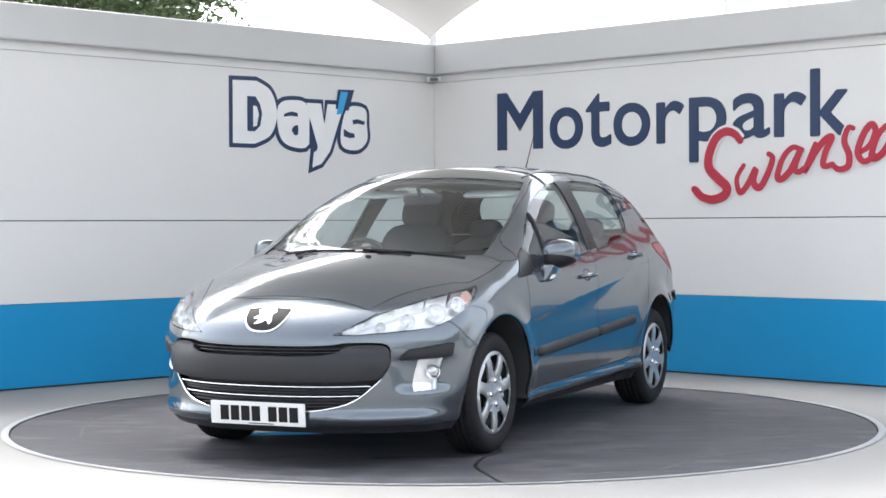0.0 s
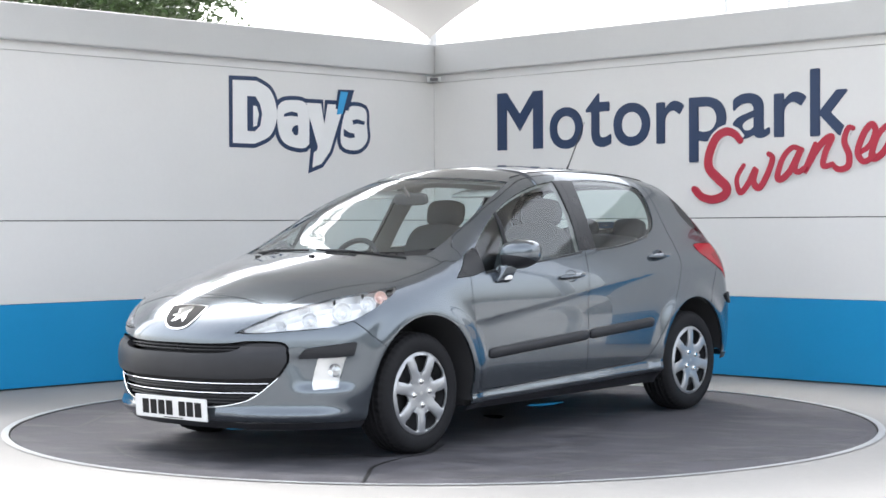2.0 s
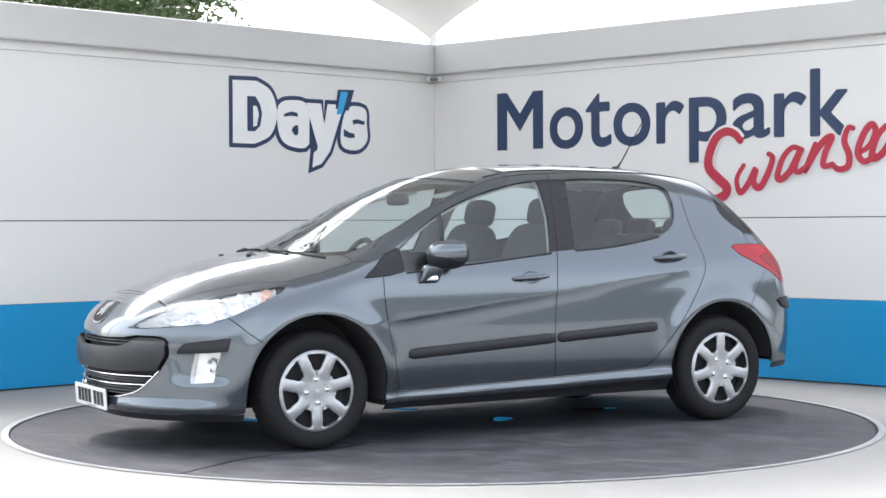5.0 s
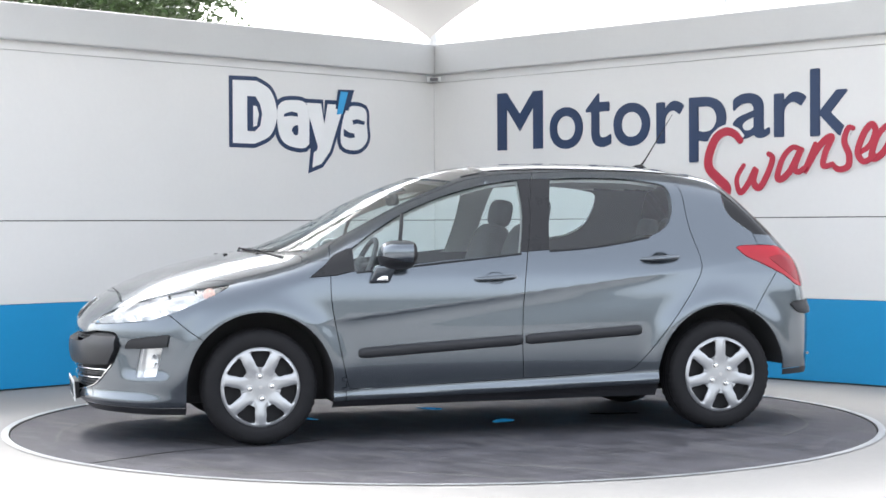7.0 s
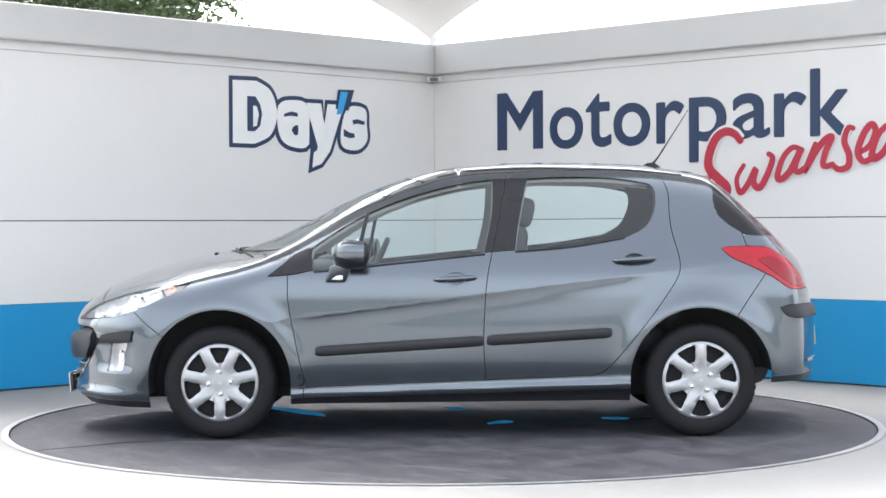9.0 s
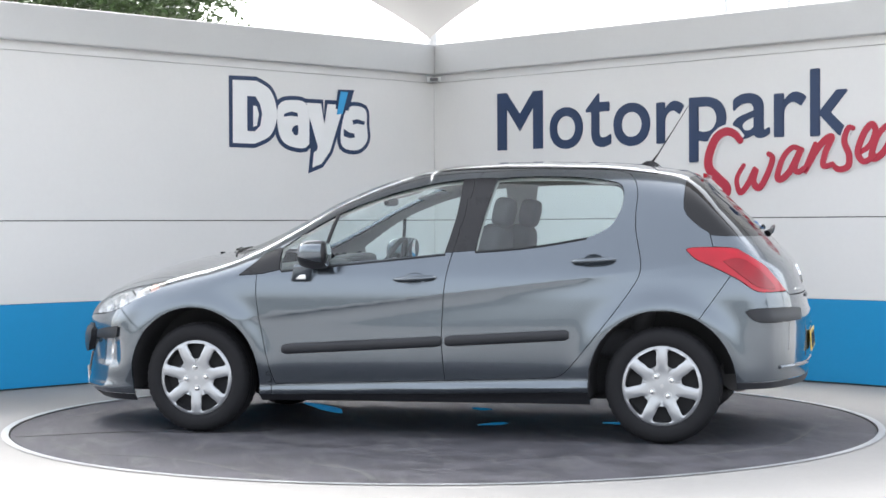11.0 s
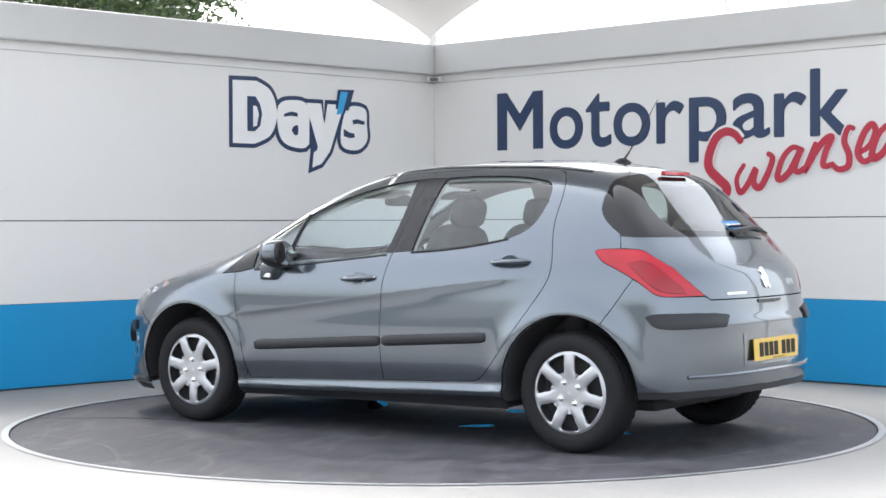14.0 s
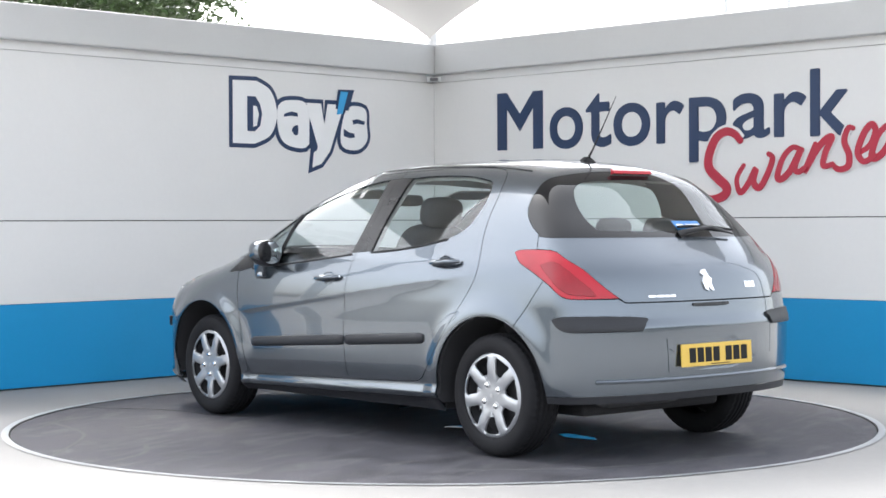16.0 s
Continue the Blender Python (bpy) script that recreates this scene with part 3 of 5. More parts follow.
def cast(cx, cy, cz, dx, dy, dz, reach=1.5):
    """Where rays from inside the body leave it."""
    lo, hi = np.zeros_like(dx), np.full_like(dx, reach)
    for _ in range(24):
        mid = (lo + hi) / 2
        inside = field(cx + dx * mid, cy + dy * mid, cz + dz * mid) < 0
        lo, hi = np.where(inside, mid, lo), np.where(inside, hi, mid)
    return cx + dx * lo, cy + dy * lo, cz + dz * lo


def skin_normals(me):
    """Gives the faces that lie on the body's skin its true normals."""
    n, L, F = len(me.vertices), len(me.loops), len(me.polygons)
    co, flag = np.zeros(n * 3), np.zeros(F, np.int32)
    me.vertices.foreach_get("co", co)
    me.attributes["skin"].data.foreach_get("value", flag)
    co = co.reshape(-1, 3)
    x, y, z = co[:, 0], co[:, 1], co[:, 2]
    e = 0.003
    g = np.c_[field(x + e, y, z) - field(x - e, y, z), field(x, y + e, z) - field(x, y - e, z), field(x, y, z + e) - field(x, y, z - e)]
    g /= np.maximum(np.linalg.norm(g, axis=1), 1e-9)[:, None]
    vert, total = np.zeros(L, np.int32), np.zeros(F, np.int32)
    me.loops.foreach_get("vertex_index", vert)
    me.polygons.foreach_get("loop_total", total)
    flat = np.zeros(F * 3)
    me.polygons.foreach_get("normal", flat)
    flat = np.repeat(flat.reshape(-1, 3), total, axis=0)
    out = np.where(np.repeat(flag, total)[:, None] > 0, g[vert], flat)
    me.normals_split_custom_set([tuple(v) for v in out])
    me.attributes.remove(me.attributes["skin"])


def half_shell(step=0.025):
    """The left half of the body's skin, as a mesh of even quads."""
    X = np.arange(-2.4, 2.4001, step)
    Y = np.arange(0.0, 1.0001, step)
    Z = np.arange(-0.15, 1.6001, step)
    index, pts, quads = {}, [], []
    def vid(p):
        key = tuple(int(round(c * 1000)) for c in p)
        if key not in index:
            index[key] = len(pts)
            pts.append(p)
        return index[key]
    def sheet(A_, B_, f, flip):
        for i in range(len(A_) - 1):
            for j in range(len(B_) - 1):
                q = [vid(f(A_[a], B_[b])) for a, b in ((i, j), (i + 1, j), (i + 1, j + 1), (i, j + 1))]
                quads.append(q[::-1] if flip else q)
    sheet(X, Z, lambda a, b: (a, Y[-1], b), True)
    sheet(X, Y, lambda a, b: (a, b, Z[-1]), False)
    sheet(Y, Z, lambda a, b: (X[-1], a, b), False)
    sheet(Y, Z, lambda a, b: (X[0], a, b), True)
    P = np.array(pts)
    c = np.c_[np.clip(P[:, 0], -1.5, 1.5), np.clip(P[:, 1], 0, 0.35), np.clip(P[:, 2], 0.45, 0.68)]
    d = P - c
    x, y, z = cast(c[:, 0], c[:, 1], c[:, 2], d[:, 0], d[:, 1], d[:, 2])
    return np.c_[x, y, z], quads
# ---- end of shape ----


# ---- car materials ----
def paint_material():
    m = material("metallic_grey_paint", (0.103, 0.122, 0.144), 0.21, metal=0.82, coat=1.0, vary=0.03, scale=3.0, rough_vary=0.05)
    return m


M_PAINT = paint_material()
M_PLASTIC = material("black_grained_plastic", (0.020, 0.021, 0.025), 0.42, spec=0.35, vary=0.12, scale=12, bump=0.04, bump_scale=500)
M_TRIM = material("satin_black_trim", (0.016, 0.016, 0.018), 0.28, spec=0.35, vary=0.06)
M_DARK = material("dark_void", (0.026, 0.026, 0.029), 0.85, vary=0.2)
M_CHROME = material("chrome", (0.82, 0.83, 0.84), 0.10, metal=1.0, vary=0.02)
M_SILVER = material("silver_wheel_paint", (0.39, 0.40, 0.42), 0.30, metal=0.6, coat=0.3, vary=0.02, scale=5)
M_TYRE = material("tyre_rubber", (0.013, 0.013, 0.015), 0.70, spec=0.22, vary=0.2, scale=14, bump=0.08, bump_scale=200)
M_GLASS = glass_material("window_glass", (0.90, 0.985, 0.985))
M_DARKGLASS = glass_material("tinted_rear_glass", (0.70, 0.78, 0.75))
M_FRIT = material("black_glazed_border", (0.008, 0.008, 0.009), 0.03, spec=0.45, vary=0.02)
M_LENS = glass_material("clear_lens", (0.92, 0.93, 0.94))
M_REFLECTOR = material("lamp_reflector", (0.80, 0.81, 0.82), 0.20, metal=0.72, vary=0.10, scale=30)
M_REDLENS = material("red_lamp_lens", (0.34, 0.005, 0.016), 0.12, coat=0.35, vary=0.18, scale=8, spec=0.35)
M_REDLENS2 = material("deep_red_lamp_lens", (0.23, 0.003, 0.010), 0.14, coat=0.35, vary=0.2, scale=8, spec=0.35)
M_AMBER = material("amber_bulb", (0.80, 0.60, 0.54), 0.25, vary=0.05)
M_CLOTH = material("dark_seat_cloth", (0.050, 0.050, 0.056), 0.9, vary=0.2, scale=10, bump=0.04, bump_scale=90)
M_DASH = material("dark_dashboard", (0.040, 0.041, 0.045), 0.6, vary=0.12, scale=8, bump=0.03, bump_scale=90)
M_LINING = material("pale_headlining", (0.34, 0.335, 0.32), 0.9, vary=0.06, scale=6)
M_PLATE_W = material("white_plate", (0.62, 0.62, 0.62), 0.35, vary=0.03)
M_PLATE_Y = material("yellow_plate", (0.60, 0.40, 0.075), 0.35, vary=0.03)
M_INK = material("black_ink", (0.008, 0.008, 0.009), 0.45, spec=0.2, vary=0.05)
M_MIRROR = material("mirror_glass", (0.75, 0.78, 0.80), 0.02, metal=1.0, vary=0.01)
M_STICKER = material("blue_sticker", (0.02, 0.16, 0.42), 0.4, vary=0.05)

# ---- outlines of the panels ----
# by side: (x, z); by top: (x, y); by front: (y, z); all on the left half
DOOR_F = [(0.92, 1.03), (0.93, 0.91), (0.93, 0.76), (0.90, 0.58), (0.86, 0.39), (0.83, 0.285), (0.35, 0.30), (-0.137, 0.318), (-0.125, 0.54), (-0.138, 0.79),
          (-0.16, 0.94), (-0.21, 1.15), (-0.25, 1.34), (-0.285, 1.448), (-0.12, 1.44), (0.04, 1.42), (0.16, 1.39), (0.35, 1.32), (0.54, 1.245), (0.72, 1.155), (0.83, 1.10), (0.89, 1.06)]
DOOR_R = [(-0.285, 1.448), (-0.25, 1.34), (-0.21, 1.15), (-0.16, 0.94), (-0.138, 0.79), (-0.125, 0.54), (-0.137, 0.318), (-0.50, 0.332), (-0.69, 0.34), (-0.76, 0.352), (-0.82, 0.40), (-0.93, 0.53),
          (-1.05, 0.68), (-1.15, 0.82), (-1.19, 0.90), (-1.19, 0.98), (-1.16, 1.11), (-1.152, 1.21), (-1.155, 1.32), (-1.13, 1.40), (-1.07, 1.44), (-0.91, 1.455), (-0.60, 1.458)]
GLASS_F = [(0.80, 1.035), (0.66, 1.13), (0.51, 1.215), (0.35, 1.285), (0.16, 1.345), (-0.02, 1.385), (-0.185, 1.407), (-0.175, 1.21), (-0.13, 1.005), (0.35, 0.96), (0.59, 0.935), (0.80, 0.912)]
GLASS_R = [(-0.30, 1.015), (-0.32, 1.15), (-0.36, 1.34), (-0.38, 1.412), (-0.59, 1.42), (-0.84, 1.412), (-1.00, 1.39), (-1.06, 1.37), (-1.08, 1.32), (-1.07, 1.24), (-1.03, 1.16), (-0.96, 1.11), (-0.85, 1.073), (-0.69, 1.05), (-0.48, 1.03)]
PILLAR = [(-0.183, 1.407), (-0.174, 1.21), (-0.128, 1.006), (-0.302, 1.018), (-0.322, 1.15), (-0.362, 1.34), (-0.382, 1.412), (-0.28, 1.412)]
SAIL_T = [(1.04, 0.882), (0.96, 0.945), (0.90, 1.00), (0.82, 1.035), (0.80, 1.03), (0.80, 0.914), (0.90, 0.892)]
HEAD = [(2.15, 0.640), (2.08, 0.688), (1.98, 0.738), (1.81, 0.790), (1.65, 0.822), (1.51, 0.842), (1.45, 0.852), (1.50, 0.818), (1.62, 0.765), (1.74, 0.712), (1.82, 0.680), (1.91, 0.660), (2.02, 0.648), (2.11, 0.638)]
TAIL = [(-1.425, 1.020), (-1.47, 1.032), (-1.66, 1.030), (-1.73, 1.00), (-1.82, 0.94), (-1.88, 0.87), (-1.930, 0.800), (-1.84, 0.798), (-1.78, 0.81), (-1.70, 0.865), (-1.57, 0.93), (-1.48, 0.97)]
TAIL_IN = [(-1.62, 0.96), (-1.70, 0.975), (-1.79, 0.925), (-1.86, 0.85), (-1.88, 0.812), (-1.80, 0.826), (-1.71, 0.89)]
REAR_GLASS = [(-1.432, 1.428), (-1.405, 1.39), (-1.405, 1.33), (-1.405, 1.24), (-1.45, 1.175), (-1.54, 1.112), (-1.62, 1.092), (-2.2, 1.090), (-2.2, 1.428)]
REAR_CLEAR = [(0.0, 1.385), (0.30, 1.375), (0.43, 1.350), (0.50, 1.28), (0.525, 1.18), (0.50, 1.128), (0.30, 1.122), (0.0, 1.120), (-0.1, 1.120), (-0.1, 1.385)]
TAILGATE = [(-1.545, 1.108), (-1.565, 1.036), (-1.66, 1.031), (-1.73, 1.001), (-1.82, 0.941), (-1.88, 0.871), (-1.930, 0.801), (-1.945, 0.780), (-2.3, 0.776), (-2.3, 1.091), (-1.62, 1.092)]
BUMPER_R = [(-1.50, 0.66), (-1.66, 0.885), (-1.70, 0.865), (-1.78, 0.81), (-1.84, 0.798), (-1.930, 0.797), (-1.945, 0.778), (-2.3, 0.772), (-2.3, 0.0), (-1.45, 0.0), (-1.45, 0.5)]
BUMPER_F = [(1.58, 0.54), (1.69, 0.62), (1.775, 0.695), (1.82, 0.679), (1.91, 0.659), (2.02, 0.647), (2.11, 0.637), (2.152, 0.638), (2.08, 0.690), (1.985, 0.740), (2.00, 0.755), (2.005, 0.80), (2.5, 0.80), (2.5, 0.0), (1.5, 0.0), (1.5, 0.45)]
HOOD = [(1.335, 0.0), (1.315, 0.15), (1.275, 0.30), (1.18, 0.50), (1.07, 0.655), (1.07, 0.775), (1.25, 0.770), (1.45, 0.755), (1.51, 0.708), (1.65, 0.636), (1.81, 0.557), (1.975, 0.486), (1.995, 0.44), (1.995, 0.33), (2.010, 0.16), (2.015, 0.0), (2.0, -0.1), (1.33, -0.1)]
SCREEN = [(1.27, 0.0), (1.25, 0.15), (1.21, 0.30), (1.12, 0.48), (1.00, 0.635), (0.95, 0.655), (0.83, 0.650), (0.66, 0.637), (0.45, 0.602), (0.19, 0.535), (0.25, 0.40), (0.29, 0.25), (0.32, 0.0), (0.32, -0.1), (1.27, -0.1)]
COWL = [(1.335, 0.0), (1.315, 0.15), (1.275, 0.30), (1.18, 0.50), (1.06, 0.66), (0.97, 0.658), (1.00, 0.635), (1.12, 0.48), (1.21, 0.30), (1.25, 0.15), (1.27, 0.0), (1.27, -0.1), (1.33, -0.1)]
GRILLE = [(0.0, 0.583), (0.20, 0.583), (0.36, 0.590), (0.43, 0.600), (0.57, 0.597), (0.603, 0.57), (0.60, 0.50), (0.57, 0.43), (0.53, 0.385), (0.48, 0.340), (0.41, 0.305), (0.26, 0.278), (0.0, 0.268), (-0.1, 0.268), (-0.1, 0.583)]
BAR = [(0.0, 0.538), (0.27, 0.540), (0.38, 0.556), (0.44, 0.588), (0.57, 0.588), (0.596, 0.565), (0.592, 0.50), (0.563, 0.43), (0.40, 0.418), (0.0, 0.415), (-0.1, 0.415), (-0.1, 0.538)]
STRIP_F = [(1.985, 0.528), (1.972, 0.555), (1.94, 0.568), (1.79, 0.590), (1.775, 0.58), (1.785, 0.53), (1.86, 0.522), (1.985, 0.517)]
FOG = [(1.915, 0.517), (1.812, 0.527), (1.825, 0.45), (1.845, 0.375), (1.94, 0.366), (1.93, 0.43)]
STRIP_R = [(-1.735, 0.700), (-1.80, 0.715), (-1.965, 0.712), (-1.993, 0.685), (-1.995, 0.645), (-1.85, 0.642), (-1.78, 0.655)]


LOW_PAINT = [(2.5, 0.205), (1.65, 0.205), (0.93, 0.222), (0.0, 0.240), (-0.93, 0.268), (-1.6, 0.325), (-2.3, 0.345), (-2.3, -0.5), (2.5, -0.5)]
LOW_END = [(2.5, 0.168), (1.6, 0.168), (0.9, 0.188), (-1.0, 0.20), (-1.4, 0.25), (-1.7, 0.295), (-2.3, 0.31), (-2.3, -0.5), (2.5, -0.5)]


def arch(ax, r=0.385):
    up = [(ax + r * math.cos(w), HUB_Z + 0.01 + r * math.sin(w)) for w in np.linspace(0, math.pi, 30)]
    return up + [(ax - r * 0.98, -0.5), (ax + r * 0.98, -0.5)]


ARCHES = [arch(AXLE), arch(-AXLE)]


def inside(poly, u, v):
    """Which of the points (u, v) lie in the outline."""
    r = np.zeros(len(u), bool)
    n = len(poly)
    for i in range(n):
        (a, b), (c, d) = poly[i], poly[(i + 1) % n]
        if b != d:
            r ^= ((b > v) != (d > v)) & (u < (c - a) * (v - b) / (d - b) + a)
    return r


def dense(poly, n=3):
    """The outline with its bends rounded; corners sharper than 55 degrees stay."""
    out, m = [], len(poly)
    P = [np.array(p, float) for p in poly]
    def corner(i):
        a, b = P[i] - P[i - 1], P[(i + 1) % m] - P[i]
        return abs(math.atan2(a[0] * b[1] - a[1] * b[0], a @ b)) > radians(50)
    for i in range(m):
        b, c = P[i], P[(i + 1) % m]
        a = b if corner(i) else P[i - 1]
        d = c if corner((i + 1) % m) else P[(i + 2) % m]
        for k in range(n):
            t = k / n
            out.append(tuple(0.5 * (2 * b + (c - a) * t + (2 * a - 5 * b + 4 * c - d) * t * t + (3 * b - a - 3 * c + d) * t ** 3)))
    return out


AXES = {"side": (0, 2), "top": (0, 1), "front": (1, 2)}
# name, how it is looked at, outline, limits on x, limits on z; the first that holds a face owns it
CUTS = [
    ("off", "side", LOW_END, (-3, 3), (-1, 0.4)), ("off", "side", ARCHES[0], (-3, 3), (-1, 2)), ("off", "side", ARCHES[1], (-3, 3), (-1, 2)),
    ("low", "side", LOW_PAINT, (-3, 3), (-1, 0.4)),
    ("screen", "top", dense(SCREEN), (0, 2), (0.98, 2)), ("cowl", "top", dense(COWL), (0, 2), (0.93, 2)), ("hood", "top", dense(HOOD), (0.9, 3), (0.72, 2)),
    ("head", "side", dense(HEAD), (1, 3), (0, 2)), ("bar", "front", dense(BAR), (1.9, 3), (0, 2)), ("grille", "front", dense(GRILLE), (1.9, 3), (0, 2)),
    ("strip_f", "side", dense(STRIP_F), (1, 3), (0, 2)), ("fog", "side", dense(FOG, 2), (1, 3), (0, 2)), ("bumper_f", "side", BUMPER_F, (1, 3), (0, 2)),
    ("tail_in", "side", dense(TAIL_IN), (-3, -1), (0, 2)), ("tail", "side", dense(TAIL), (-3, -1), (0, 2)),
    ("rear_clear", "front", dense(REAR_CLEAR), (-3, -1.3), (1.0, 2)), ("rear_glass", "side", dense(REAR_GLASS, 2), (-3, -1), (0, 2)), ("tailgate", "side", TAILGATE, (-3, -1), (0, 2)),
    ("strip_r", "side", dense(STRIP_R), (-3, -1), (0, 2)), ("bumper_r", "side", BUMPER_R, (-3, -1), (0, 2)),
    ("sail", "side", SAIL_T, (0, 2), (0, 2)), 
    ("glass_f", "side", dense(GLASS_F), (-1, 2), (0, 2)), ("glass_r", "side", dense(GLASS_R), (-2, 1), (0, 2)), ("pillar", "side", PILLAR, (-1, 1), (0, 2)),
    ("door_f", "side", dense(DOOR_F), (-1, 2), (0, 2)), ("door_r", "side", dense(DOOR_R), (-2, 1), (0, 2)),
]


def cut_shell():
    """The half shell with every outline cut into it, and the owner of each face."""
    V, Q = half_shell()
    bm = bmesh.new()
    vs = [bm.verts.new(p) for p in V]
    for q in Q:
        f = [vs[i] for i in q]
        if len(set(f)) == len(f):
            try:
                bm.faces.new(f)
            except ValueError:
                pass
    bmesh.ops.dissolve_degenerate(bm, dist=1e-5, edges=bm.edges)
    bmesh.ops.remove_doubles(bm, verts=bm.verts, dist=2e-4)
    # edges along the swage line keep its crease straight
    for dz in (0.0, 0.010, -0.010, -0.045):
        near = [f for f, c in ((f, f.calc_center_median()) for f in bm.faces)
                if -1.9 < c.x < 1.6 and c.y > 0.6 and abs(c.z - (SWAGE[0] - SWAGE[1] * c.x + dz)) < 0.05]
        geom = set(near)
        for f in near:
            geom.update(f.edges)
            geom.update(f.verts)
        bmesh.ops.bisect_plane(bm, geom=list(geom), dist=2e-4, plane_co=(0, 0, SWAGE[0] + dz), plane_no=Vector((SWAGE[1], 0, 1)).normalized())
    crease = [v for v in bm.verts if v.co.y > 0.6 and abs(v.co.z - (SWAGE[0] - SWAGE[1] * v.co.x)) < 0.06 and -1.9 < v.co.x < 1.6]
    vx, vz, nil = np.array([v.co.x for v in crease]), np.array([v.co.z for v in crease]), np.zeros(len(crease))
    for v, y in zip(crease, cast(vx, nil, vz, nil, nil + 1.0, nil, 1.3)[1]):
        if abs(y - v.co.y) < 0.02:
            v.co.y = y
    for name, view, poly, xl, zl in CUTS:
        ia, ib = AXES[view]
        pa, pb = [p[0] for p in poly], [p[1] for p in poly]
        box_ = (min(pa) - 0.04, max(pa) + 0.04, min(pb) - 0.04, max(pb) + 0.04)
        cand = set()
        for f in bm.faces:
            c = f.calc_center_median()
            if xl[0] < c.x < xl[1] and zl[0] - 0.05 < c.z < zl[1] and box_[0] < c[ia] < box_[1] and box_[2] < c[ib] < box_[3]:
                cand.add(f)
        n = len(poly)
        for i in range(n):
            (a0, b0), (a1, b1) = poly[i], poly[(i + 1) % n]
            if math.hypot(a1 - a0, b1 - b0) < 1e-6:
                continue
            ua, ub, va, vb = min(a0, a1) - 1e-5, max(a0, a1) + 1e-5, min(b0, b1) - 1e-5, max(b0, b1) + 1e-5
            near = []
            for f in cand:
                if not f.is_valid:
                    continue
                A_ = [v.co[ia] for v in f.verts]
                if min(A_) > ub or max(A_) < ua:
                    continue
                B_ = [v.co[ib] for v in f.verts]
                if min(B_) > vb or max(B_) < va:
                    continue
                near.append(f)
            if not near:
                continue
            co, no = Vector((0, 0, 0)), Vector((0, 0, 0))
            co[ia], co[ib] = a0, b0
            no[ia], no[ib] = -(b1 - b0), a1 - a0
            geom = set(near)
            for f in near:
                geom.update(f.edges)
                geom.update(f.verts)
            r = bmesh.ops.bisect_plane(bm, geom=list(geom), dist=2e-5, plane_co=co, plane_no=no.normalized())
            for g in r["geom"]:
                if isinstance(g, bmesh.types.BMFace):
                    cand.add(g)
            for g in r["geom_cut"]:
                if isinstance(g, bmesh.types.BMEdge):
                    cand.update(g.link_faces)
            cand = {f for f in cand if f.is_valid}
    bm.faces.ensure_lookup_table()
    C = np.array([f.calc_center_median() for f in bm.faces])
    owner = np.full(len(C), "body", dtype=object)
    free = np.ones(len(C), bool)
    for name, view, poly, xl, zl in CUTS:
        ia, ib = AXES[view]
        hit = free & inside(poly, C[:, ia], C[:, ib]) & (C[:, 0] > xl[0]) & (C[:, 0] < xl[1]) & (C[:, 2] > zl[0]) & (C[:, 2] < zl[1])
        owner[hit] = name
        free &= ~hit
    # the body's own pieces
    wing = (owner == "body") & (C[:, 0] > 0.86) & (C[:, 2] < 0.97)
    owner[wing] = "wing"
    bm.normal_update()
    return bm, owner


SHELL, OWNER = cut_shell()
SHELL.verts.ensure_lookup_table()
SHELL.verts.index_update()
OWNED = {}
for f, o in zip(SHELL.faces, OWNER):
    OWNED.setdefault(o, []).append(f)


